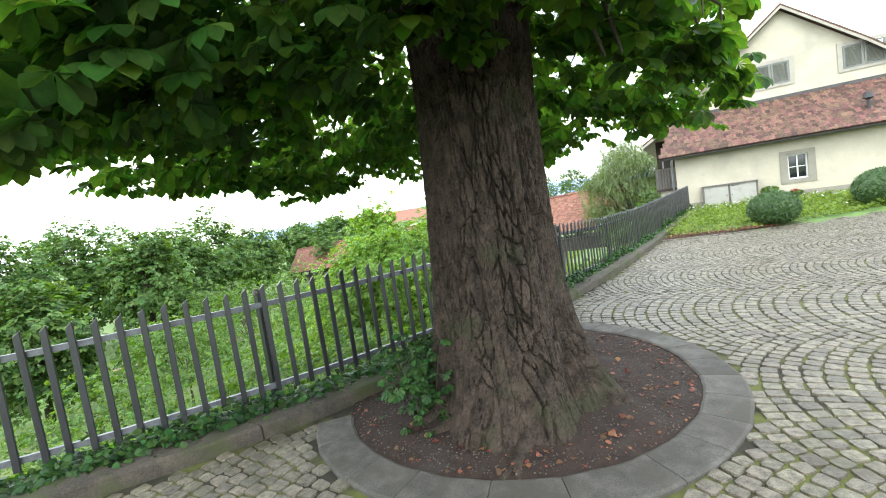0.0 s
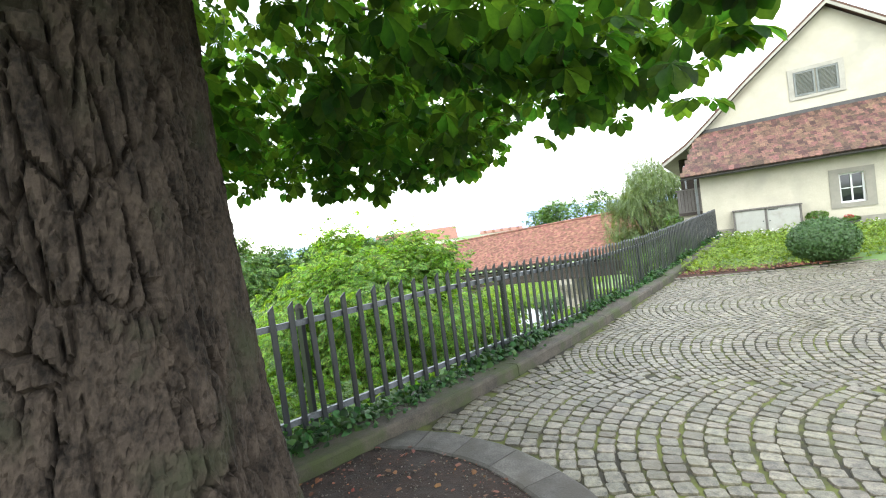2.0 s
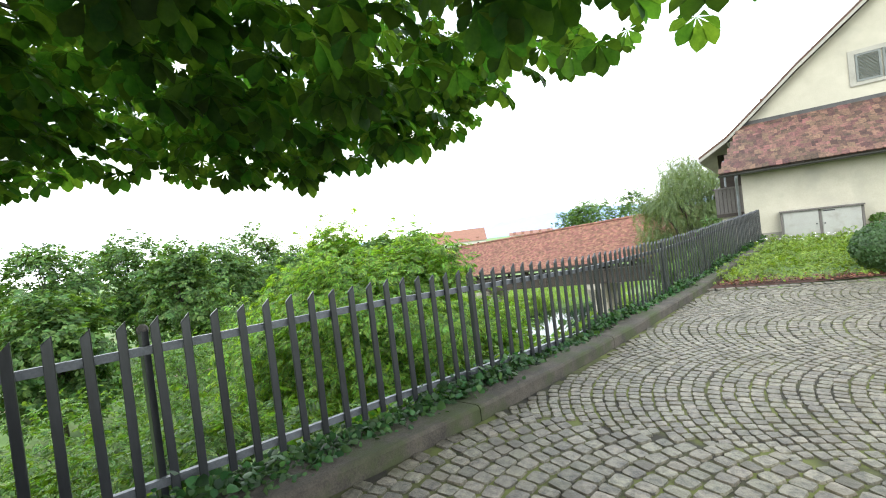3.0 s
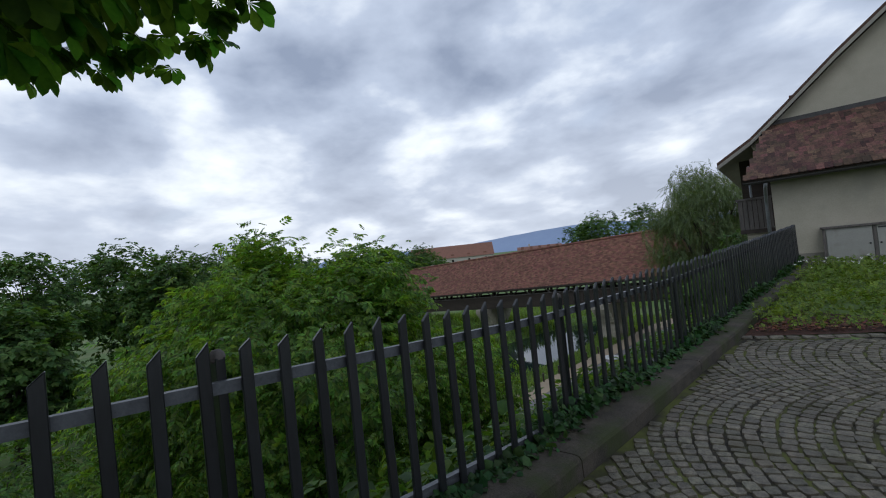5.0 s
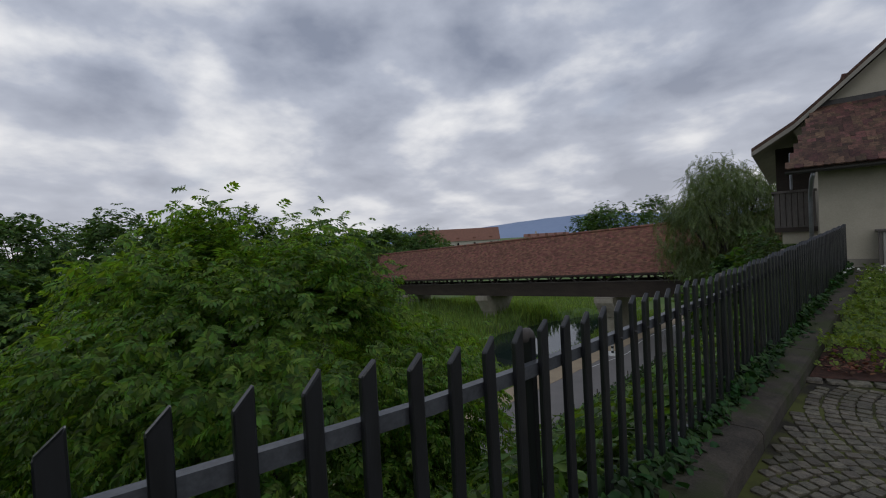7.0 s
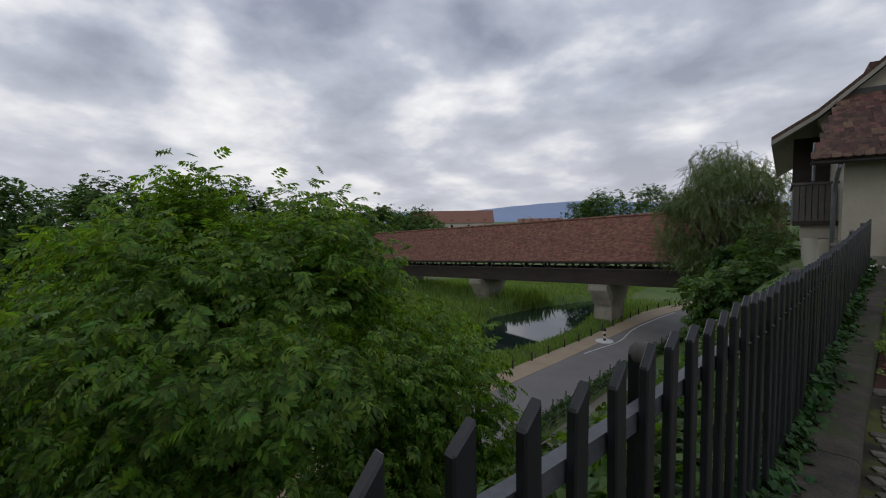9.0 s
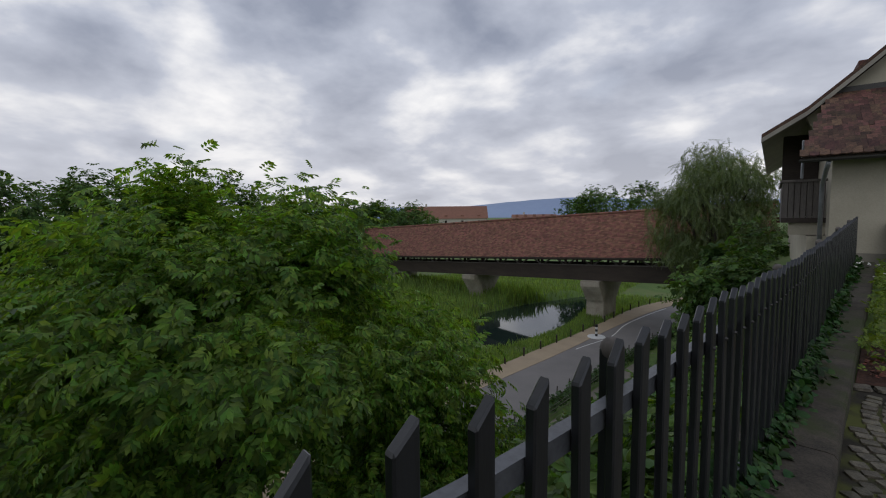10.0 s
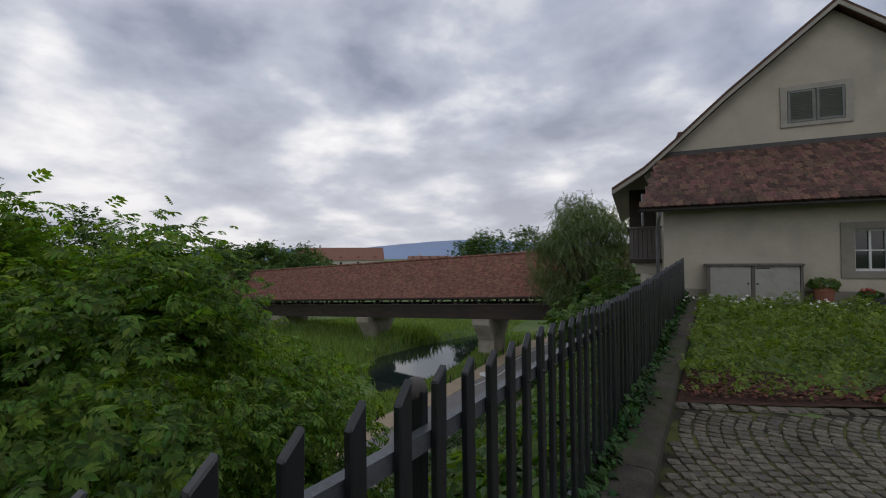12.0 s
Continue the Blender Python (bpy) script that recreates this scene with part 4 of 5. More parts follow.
# ---- trees of the slope and the plain ----
def leafy_tree(name, label, x, y, z0, clumps, leaf, mat, per, size, clump_r, trunk_r=0.2, droop=0.4, heading_down=False, category="tree"):
    """clumps: places of leaf masses relative to the foot. A trunk forks to some of them."""
    tree = thing(name, label, category, at=(x, y, z0))
    c = np.array(clumps)
    low = c[:, 2].min()
    cen = c.mean(0)
    fork = Vector((cen[0] * 0.5, cen[1] * 0.5, max(low * 0.8, cen[2] * 0.45)))
    bm = bmesh.new()
    tube(bm, [(0, 0, -0.4), (fork.x * 0.3, fork.y * 0.3, fork.z * 0.5), fork[:], (cen[0], cen[1], cen[2] + 0.2)], [trunk_r * 1.3, trunk_r, trunk_r * 0.8, trunk_r * 0.3], 10)
    part("trunk", bm, TWIG, tree, smooth=True)
    for k in range(0, len(c), max(1, len(c) // 14)):
        e = Vector(c[k])
        mid = (fork + e) / 2 + Vector((0, 0, 0.12 * e.length))
        bm = bmesh.new()
        tube(bm, [fork, mid, e], [trunk_r * 0.5, trunk_r * 0.28, trunk_r * 0.06], 6)
        part("limb", bm, TWIG, tree)
    n = len(c) * per
    idx = np.repeat(np.arange(len(c)), per)
    off = rng.normal(0, 1, (n, 3)) * np.array((1, 1, 0.7)) * clump_r
    off = np.clip(off, -1.6 * clump_r, 1.6 * clump_r)
    p = c[idx] + off
    out = p - cen
    out /= np.maximum(np.linalg.norm(out, axis=1, keepdims=True), 1e-6)
    h = out * 0.8 + rng.normal(0, 0.55, (n, 3)) + np.array((0, 0, -droop))
    if heading_down:
        h = np.array((0, 0, -1.0)) + rng.normal(0, 0.25, (n, 3))
    norm = np.array((0, 0, 1.0)) * (0 if heading_down else 1) + out * 0.7 + rng.normal(0, 0.6, (n, 3))
    scatter("crown", leaf, p, frames_of(norm, h), size * (0.7 + 0.6 * rng.random(n)), mat, tree)
    return tree


def crown_clumps(n, centre, radii, lump=0.35, seed=0, lowest=-0.7, inner=0.55):
    """Places in an uneven ellipsoid shell."""
    out = []
    while len(out) < n:
        d = rng.standard_normal(3)
        d /= np.linalg.norm(d)
        if d[2] < lowest:
            continue
        r = (inner + (1 - inner) * rng.random() ** 0.6) * (1 + lump * noise.noise(Vector(d * 2.1) + Vector((seed, 0, 0))))
        out.append(np.array(centre) + d * r * np.array(radii))
    return out


walnut = crown_clumps(330, (0, 0, 6.3), (4.0, 3.8, 3.4), 0.32, 3, -0.85, 0.6)
walnut += [np.array((-1.0 + 0.75 * (1 - i / 16) * math.sin(i * 2.4), -0.3 + 0.75 * (1 - i / 16) * math.cos(i * 2.4), 8.6 + 0.115 * i)) for i in range(16)]
walnut += [np.array((0.9 + 0.7 * (1 - i / 13) * math.sin(i * 2.4), 0.8 + 0.7 * (1 - i / 13) * math.cos(i * 2.4), 8.5 + 0.115 * i)) for i in range(13)]
walnut += [np.array((2.8 + rng.normal(0, 0.55), 2.3 + rng.normal(0, 0.55), 4.9 + rng.normal(0, 1.1))) for i in range(42)]
leafy_tree("ash_tree", "broad green tree with feathered leaves rising from the slope", -8.4, 11.4, -8.2, walnut, PINNATE, WALNUT_LEAF, 66, 0.34, 0.37, 0.24, droop=0.65)
near_shrub = crown_clumps(110, (0, 0, 3.2), (2.6, 3.0, 2.4), 0.4, 8, -0.6)
leafy_tree("bank_shrub", "tall light green shrub on the slope below the fence", -7.0, 4.4, -6.3, near_shrub, PINNATE, BANK_LEAF, 40, 0.34, 0.4, 0.1, category="shrub")
near_shrub = crown_clumps(80, (0, 0, 1.4), (2.0, 2.6, 1.4), 0.4, 5, -0.5)
leafy_tree("bank_shrub", "low leafy shrub on the slope beside the fence", -5.0, 5.6, -3.3, near_shrub, PINNATE, BANK_LEAF, 40, 0.32, 0.38, 0.08, category="shrub")

for k, (x, y, s) in enumerate(((-14, 5.5, 1.0), (-16.5, 10, 1.15), (-13, 1.0, 0.9), (-19, 3.5, 1.2), (-20.5, 13.5, 1.2), (-25, 7.5, 1.3), (-23, 18, 1.2), (-12.5, 17.5, 0.7), (-18, -3, 1.0), (-31, 15, 1.5), (-35, 23, 1.7), (-30, 27, 1.4), (-40, 31, 1.8), (-45, 25, 1.6), (-39, 18, 1.3))):
    leafy_tree("bush", "light green bush on the river plain", x, y, -9.0, crown_clumps(60, (0, 0, 2.0 * s), (2.6 * s, 2.6 * s, 2.0 * s), 0.4, k, -0.5), SPRIG, BANK_LEAF, 24, 0.29 + 0.05 * max(0, s - 1), 0.42 * s, 0.07, category="bush")

willow = crown_clumps(230, (0, 0, 10.0), (4.0, 4.0, 5.1), 0.45, 12, -1.0, 0.5)
leafy_tree("willow", "tall grey-green weeping willow beside the covered bridge", -4.4, 45.5, -9, willow, HANGING, WILLOW_LEAF, 46, 0.50, 0.62, 0.35, heading_down=True)
fir = [np.array((1.6 * (1 - z / 7) * math.cos(a), 1.6 * (1 - z / 7) * math.sin(a), 1 + z)) for z in np.linspace(0, 7, 22) for a in np.arange(0, 6.2, 0.9)]
leafy_tree("spruce", "young dark spruce below the willow", -3.9, 40.0, -9, fir, SPRIG, BOX_LEAF, 14, 0.45, 0.3, 0.12)
for k, (x, y, s) in enumerate(((-1.0, 34, 1.0), (-2.0, 29.5, 0.8), (-1.2, 38.5, 1.2))):
    leafy_tree("bank_shrub", "dark leafy shrub below the house terrace", x, y, -9 + 0.8 * (k % 2) + (2.5 if y < 36 else 0), crown_clumps(70, (0, 0, 3.4 * s), (2.4 * s, 2.4 * s, 3.2 * s), 0.4, k), SPRIG, WOOD_LEAF, 36, 0.42, 0.5, 0.1, category="shrub")

FAR_TREES = ((-27, 90, 7.5, 16), (-33, 95, 6, 14.5), (-21, 96, 7, 16.5), (-15, 100, 7, 15.5), (-62, 14, 8, 15.3), (-70, 24, 8, 16.4), (-66, 4, 7, 15.8),
             (-58, 30, 7, 14.2), (-74, -6, 8, 16.4), (-52, -4, 6, 13.6), (-60, -16, 7, 15.3), (-48, 22, 5, 13.1), (-64, 40, 8, 15.3), (-72, 52, 8, 14.7),
             (-60, 62, 7, 13.6), (-80, 70, 8, 14.2), (-70, 84, 8, 13.6), (-86, 90, 9, 14.2), (-40, 10, 5, 10.5), (-36, -2, 5, 10), (-44, -14, 6, 12),
             (-96, 40, 10, 17.4), (-100, 10, 10, 18.5), (-92, -20, 10, 17.4), (-110, 100, 10, 13.1), (-95, 118, 10, 13.1))
for k, (x, y, r, h) in enumerate(FAR_TREES):
    cl = crown_clumps(90, (0, 0, h * 0.56), (r * 0.62, r * 0.62, h * 0.44), 0.4, k, -0.9)
    leafy_tree("woodland_tree", "full green broadleaf tree on the river plain", x, y, -9.1, cl, SPRIG, WOOD_LEAF, 26 if abs(x) < 90 else 14, 0.56 + 0.004 * abs(x), 0.09 * r + 0.15, 0.25)


def bank_cover():
    """Leaves of ivy on the kerb and of brambles down the slope."""
    n = 19000
    y = rng.uniform(-4, 20.4, n)
    fx = np.array([fence_x(v) for v in y])
    u = rng.normal(np.interp(y, (4, 9), (0.03, -0.01)), np.interp(y, (4, 9), (0.11, 0.045)) + 0.02 * np.sin(y * 1.7) ** 2, n)
    z = np.array([0.12 + (lawn_z(v) if v > 12.6 else 0) for v in y]) + np.abs(rng.normal(0, 0.05, n)) * (0.4 + 0.9 * (np.sin(y * 2.2) > 0))
    keep = u < np.array([np.interp(v, CURB_OFF_Y, CURB_OFF) for v in y]) - 0.05
    p = np.stack([fx + u, y, z], 1)[keep]
    m = len(p)
    ob = scatter("ivy", IVY, p, frames_of(rng.normal(0, 0.5, (m, 3)) + np.array((0.5, 0, 0.9)), rng.normal(0, 0.6, (m, 3)) + np.array((0.6, 0, -0.3))), 0.032 + 0.05 * rng.random(m) ** 1.5, IVY_LEAF)
    tagged(ob, "dark ivy creeping along the foot of the fence", "ivy", kind="stuff")
    n = 20000
    y = rng.uniform(-6, 20.4, n)
    d = 0.12 + 2.8 * rng.random(n) ** 1.3
    x = np.array([fence_x(v) for v in y]) - d
    z = np.array([ground_z(a, b) for a, b in zip(x, y)]) + 0.05 + np.abs(rng.normal(0, 0.14, n))
    ob = scatter("slope_ivy", IVY, np.stack([x, y, z], 1), frames_of(rng.normal(0, 0.5, (n, 3)) + np.array((-0.2, 0, 1)), rng.normal(0, 1, (n, 3))), 0.06 + 0.09 * rng.random(n), BANK_LEAF)
    tagged(ob, "bright broad-leaved creepers at the top of the slope", "undergrowth", kind="stuff")
    n = 15000
    y = rng.uniform(-8, 24, n)
    d = 0.05 + 7.5 * rng.random(n) ** 1.9
    x = np.array([fence_x(v) if v < 20.4 else 0.3 for v in y]) - d
    z = np.array([ground_z(a, b) for a, b in zip(x, y)]) + 0.08 + np.abs(rng.normal(0, 0.16, n)) * np.minimum(1, d)
    p = np.stack([x, y, z], 1)
    ob = scatter("slope_plants", SPRIG, p, frames_of(rng.normal(0, 0.45, (n, 3)) + np.array((-0.5, 0, 1)), rng.normal(0, 1, (n, 3))), 0.16 + 0.16 * rng.random(n), BANK_LEAF)
    tagged(ob, "thick green undergrowth on the steep slope", "undergrowth", kind="stuff")
    n = 30000
    x = rng.uniform(-0.6, 9, n)
    y = 12.7 + 8.0 * rng.random(n)
    ok = (y > np.array([lawn_y(v) + 0.12 for v in x])) & (x > np.array([curb_x(v) + 0.02 for v in y])) & (y < 19.9)
    x, y = x[ok], y[ok]
    bare = np.exp(-np.maximum(0, y - np.array([lawn_y(v) for v in x])) / np.where(x < 1.8, 1.0, 0.3)) * (x < 3.5)
    ok = rng.random(len(x)) > 0.9 * bare
    x, y = x[ok], y[ok]
    m = len(x)
    p = np.stack([x, y, np.array([lawn_z(v) for v in y]) + 0.03 + rng.random(m) * (0.15 + 0.08 * np.sin(x * 2 + y * 3) + 0.12 * np.sin(x * 5.3 - y * 4.1))], 1)
    ob = scatter("groundcover", SPRIG, p, frames_of(rng.normal(0, 0.75, (m, 3)) + np.array((0, -0.2, 1)), rng.normal(0, 1, (m, 3))), 0.05 + 0.075 * rng.random(m) ** 2, LAWN_LEAF)
    tagged(ob, "fresh green leafy groundcover in front of the house", "groundcover", kind="stuff")
    m = 95
    x, y = rng.uniform(-0.1, 5.2, m), 20.2 - np.abs(rng.normal(0, 1.1, m))
    p = np.stack([x, y, np.array([lawn_z(v) for v in y]) + 0.17 + 0.05 * rng.random(m)], 1)
    ob = scatter("white_flowers", SPRIG, p, frames_of(rng.normal(0, 0.3, (m, 3)) + np.array((0, -0.4, 1)), rng.normal(0, 1, (m, 3))), 0.045 + 0.035 * rng.random(m), WHITE_PETAL)
    tagged(ob, "scattered white blossoms in the groundcover", "flowers", kind="stuff")
    n = 900
    a, r = rng.uniform(0, 2 * math.pi, n), RING_IN * rng.random(n) ** 0.28
    x, y = RING_C[0] + r * np.cos(a), RING_C[1] + r * np.sin(a)
    x2, y2 = rng.uniform(-0.3, 2.4, 1300), 12.8 + np.abs(rng.normal(0, 0.4, 1300))
    y2 += 0.25 * (x2 + 0.3)
    x3, y3 = rng.uniform(-0.8, 6, 26), rng.uniform(0, 12, 26)
    x, y = np.concatenate([x, x2, x3]), np.concatenate([y, y2, y3])
    z = np.concatenate([np.full(n, 0.03) + 0.09 * np.maximum(0, 1 - np.hypot(x[:n] - TRUNK[0], y[:n] - TRUNK[1]) / 1.3), 0.05 + 0.04 * rng.random(1300), np.full(26, 0.02)])
    ok = (x > np.array([curb_x(v) + 0.03 for v in y])) & (np.hypot(x - TRUNK[0], y - TRUNK[1]) > 0.78)
    p = np.stack([x, y, z], 1)[ok]
    m = len(p)
    ob = scatter("fallen_leaves", IVY, p, frames_of(rng.normal(0, 0.3, (m, 3)) + np.array((0, 0, 1)), rng.normal(0, 1, (m, 3))), np.where(p[:, 1] < 12, 0.012 + 0.04 * rng.random(m) ** 3, 0.016 + 0.03 * rng.random(m)), DRY_LEAF)
    tagged(ob, "dry red-brown leaves lying on soil and cobbles", "leaves", kind="stuff")
    n = 9000
    a, r = rng.uniform(0, 2 * math.pi, n), RING_IN * np.sqrt(rng.random(n))
    x, y = RING_C[0] + r * np.cos(a), RING_C[1] + r * np.sin(a)
    d = np.hypot(x - TRUNK[0], y - TRUNK[1])
    ok = (x > np.array([curb_x(v) + 0.02 for v in y])) & (d > 0.7)
    x, y, d = x[ok], y[ok], d[ok]
    z = 0.014 + 0.10 * np.maximum(0, 1 - d / 1.3)
    m = len(x)
    pebble = ([(1, 0, 0), (-1, 0, 0), (0, 0.8, 0), (0, -0.8, 0), (0, 0, 0.6), (0, 0, -0.6)], [(0, 2, 4), (2, 1, 4), (1, 3, 4), (3, 0, 4), (2, 0, 5), (1, 2, 5), (3, 1, 5), (0, 3, 5)])
    ob = scatter("gravel", pebble, np.stack([x, y, z], 1), frames_of(rng.normal(0, 0.4, (m, 3)) + np.array((0, 0, 1)), rng.normal(0, 1, (m, 3))), 0.003 + 0.009 * rng.random(m) ** 2.5, GRAVEL)
    tagged(ob, "small loose stones scattered on the soil", "gravel", kind="stuff")



def build_bed():
    xs = np.linspace(-0.45, 3.0, 30)
    v, f = [], []
    for i, x in enumerate(xs):
        deep = max(0.10, 1.45 - 0.62 * x + 0.22 * math.sin(x * 4.1) + 0.12 * math.sin(x * 9))
        for w in (0.0, 0.3, 0.65, 1.0):
            y = lawn_y(max(x, -0.4)) + 0.05 + w * deep
            v.append((max(x, curb_x(y) + 0.004), y, lawn_z(y) + 0.004 + 0.02 * w * (1 - w) + 0.01 * noise.noise(Vector((x * 5, y * 5, 0)))))
        if i:
            a, b = 4 * i - 4, 4 * i
            f += [(a + k, b + k, b + k + 1, a + k + 1) for k in range(3)]
    tagged(link_mesh("planting_bed", v, f, LITTER), "bare reddish leaf litter at the lawn's edge", "soil", kind="structure")


build_bed()
bank_cover()


# ---- river plain: road, pond, bridge ----
ROAD_Y = (-30, 10, 25, 32, 38.5, 44, 50.5, 59, 66, 80, 95)
ROAD_L = (-15.8, -15.6, -15.1, -14.3, -13.3, -12.8, -12.1, -10.7, -8.6, -3.0, 4.0)
ROAD_R = (-11.2, -11.2, -11.0, -10.5, -9.8, -8.9, -8.0, -6.3, -4.2, 1.4, 8.4)
VERGE_W = (1.6, 1.6, 1.6, 1.65, 1.75, 1.55, 1.6, 2.2, 2.0, 1.6, 1.6)


def road_l(y):
    return sum(float(np.interp(y + d, ROAD_Y, ROAD_L)) for d in (-3, -1.5, 0, 1.5, 3)) / 5


def road_r(y):
    return sum(float(np.interp(y + d, ROAD_Y, ROAD_R)) for d in (-3, -1.5, 0, 1.5, 3)) / 5


def verge_l(y):
    return road_l(y) - float(np.interp(y, ROAD_Y, VERGE_W))



strip("road", road_l, road_r, -30, 90, -8.96, ASPHALT, "grey asphalt lane below the terrace", "road", 2.0)
strip("sand_verge", verge_l, lambda y: road_l(y) - 0.005, -30, 90, -8.94, SAND, "sandy verge along the lane", "path", 2.0)
strip("footpath", lambda y: road_r(y) + 1.3, lambda y: road_r(y) + 2.2, -30, 52, -8.95, PATH_GRIT, "pale gravel footpath beside the lane", "path", 2.0)


strip("meadow_path", lambda y: -60 + 0.55 * (y - 2), lambda y: -59.2 + 0.55 * (y - 2), -20, 40, -8.97, SAND, "narrow pale path through the meadow", "path", 2.0)


def build_pond():
    v = [(-36, 33, -9.75), (-16.8, 33, -9.75), (-16.8, 69, -9.75), (-36, 69, -9.75)]
    tagged(link_mesh("water", v, [(0, 1, 2, 3)], WATER), "still dark pond water reflecting the sky", "water", kind="structure")


build_pond()


def build_reeds():
    n = 30000
    x, y = rng.uniform(-48, -17.2, n), rng.uniform(30, 84, n)
    p = np.array([pond(a, b) for a, b in zip(x, y)])
    ok = (p < -0.15) & ((x < -23) | (y > 60) | ((p > -0.9) & (rng.random(n) < 0.2)))
    x, y = x[ok], y[ok]
    m = len(x)
    z = np.array([ground_z(a, b) for a, b in zip(x, y)])
    size = np.where(y > 60, 0.6, np.where(x < -23, np.where(y < 54, 0.95, 1.4), 0.8)) * (0.7 + 0.6 * rng.random(m))
    h = np.stack([rng.normal(0, 0.22, m), rng.normal(0, 0.22, m), np.ones(m)], 1)
    wide = ([(a * 1.7, b, c) for a, b, c in BLADE[0]], BLADE[1])
    ob = scatter("reeds", wide, np.stack([x, y, z - 0.05], 1), frames_of(rng.normal(0, 1, (m, 3)) * np.array((1, 1, 0.1)), h), size, REED)
    tagged(ob, "dense green reeds round the pond", "reeds", kind="stuff")


build_reeds()


def bank_grass():
    n = 18000
    y = rng.uniform(28, 66, n)
    left = np.array([float(np.interp(v, (28, 38, 45, 59, 66), (-24, -18.6, -17.2, -18.3, -20))) for v in y])
    right = np.array([verge_l(v) - 0.1 for v in y])
    x = left + (right - left) * rng.random(n)
    z = np.array([ground_z(a, b) for a, b in zip(x, y)])
    h = np.stack([rng.normal(0, 0.35, n), rng.normal(0, 0.35, n), np.ones(n)], 1)
    wide = ([(a * 1.8, b, c) for a, b, c in BLADE[0]], BLADE[1])
    ob = scatter("bank_grass", wide, np.stack([x, y, z - 0.03], 1), frames_of(rng.normal(0, 1, (n, 3)) * np.array((1, 1, 0.3)), h), 0.22 + 0.4 * rng.random(n) ** 2, REED)
    tagged(ob, "tall green grass on the bank between pond and lane", "grass", kind="stuff")


bank_grass()


def build_hedge():
    hedge = thing("hedge", "low clipped hedge behind a wire fence along the lane", "hedge", at=(0, 0, -9))
    n = 3500
    y = rng.uniform(10, 50, n)
    x = np.array([road_r(v) + 0.75 for v in y]) + rng.uniform(-0.3, 0.3, n)
    z = 0.1 + 0.6 * rng.random(n)
    scatter("foliage", SPRIG, np.stack([x, y, z], 1), frames_of(rng.normal(0, 0.6, (n, 3)) + np.array((0, 0, 0.6)), rng.normal(0, 1, (n, 3))), 0.16 + 0.1 * rng.random(n), BOX_LEAF, hedge)
    wire = thing("wire_fence", "low dark wire fence at the lane's edge", "fence", at=(0, 0, -8.96))
    for i in range(27):
        y = 11 + 1.5 * i
        x = road_r(y) + 0.25
        box_part("post", (x - 0.03, x + 0.03, y - 0.03, y + 0.03, -0.1, 0.75), GREY_WOOD, wire)
    for z in (0.25, 0.5, 0.7):
        bm = bmesh.new()
        tube(bm, [(road_r(11) + 0.25, 11, z), (road_r(50) + 0.25, 50, z)], [0.012, 0.012], 5)
        part("wire", bm, GREY_WOOD, wire)


build_hedge()


def build_bollards():
    for i in range(20):
        y = 20 + 2.3 * i
        x = verge_l(y) + 0.12
        if i == 0:
            post = thing("verge_post", "short dark post on the sandy verge", "post", "verge posts", (x, y, -8.94))
            box_part("stake", (-0.05, 0.05, -0.05, 0.05, -0.1, 0.62), DARK_WOOD, post, bevel=0.01)
            box_part("cap", (-0.058, 0.058, -0.058, 0.058, 0.621, 0.66), GREY_WOOD, post, bevel=0.01)
        else:
            copy_thing(post, pose(x, y, -8.94))
    b = thing("striped_bollard", "black and white striped traffic bollard on a round base", "bollard", at=(road_l(44.3) + 0.15, 44.3, -8.95))
    bm = bmesh.new()
    tube(bm, [(0, 0, 0), (0, 0, 0.06), (0, 0, 0.08)], [0.75, 0.72, 0.6], 20)
    part("base", bm, WHITE, b)
    for i in range(5):
        bm = bmesh.new()
        tube(bm, [(0, 0, 0.08 + 0.2 * i), (0, 0, 0.279 + 0.2 * i)], [0.11, 0.11], 12)
        part("band", bm, BLACK if i % 2 == 0 else WHITE, b)
    # white edge marking that bends round the bollard
    v, f = [], []
    for i, y in enumerate(np.linspace(40, 60, 39)):
        x = road_l(y) + 0.25 + 0.75 * math.exp(-((y - 45) / 3.5) ** 2)
        v += [(x, y, -8.953), (x + 0.1, y, -8.953)]
        if i:
            f.append((2 * i - 2, 2 * i - 1, 2 * i + 1, 2 * i))
    tagged(link_mesh("lane_marking", v, f, WHITE), "worn white line on the lane", "marking", kind="structure")


build_bollards()

BRIDGE_R, BRIDGE_L = Vector((-8.5, 49.2, -2.4)), Vector((-39.8, 53.5, -4.07))


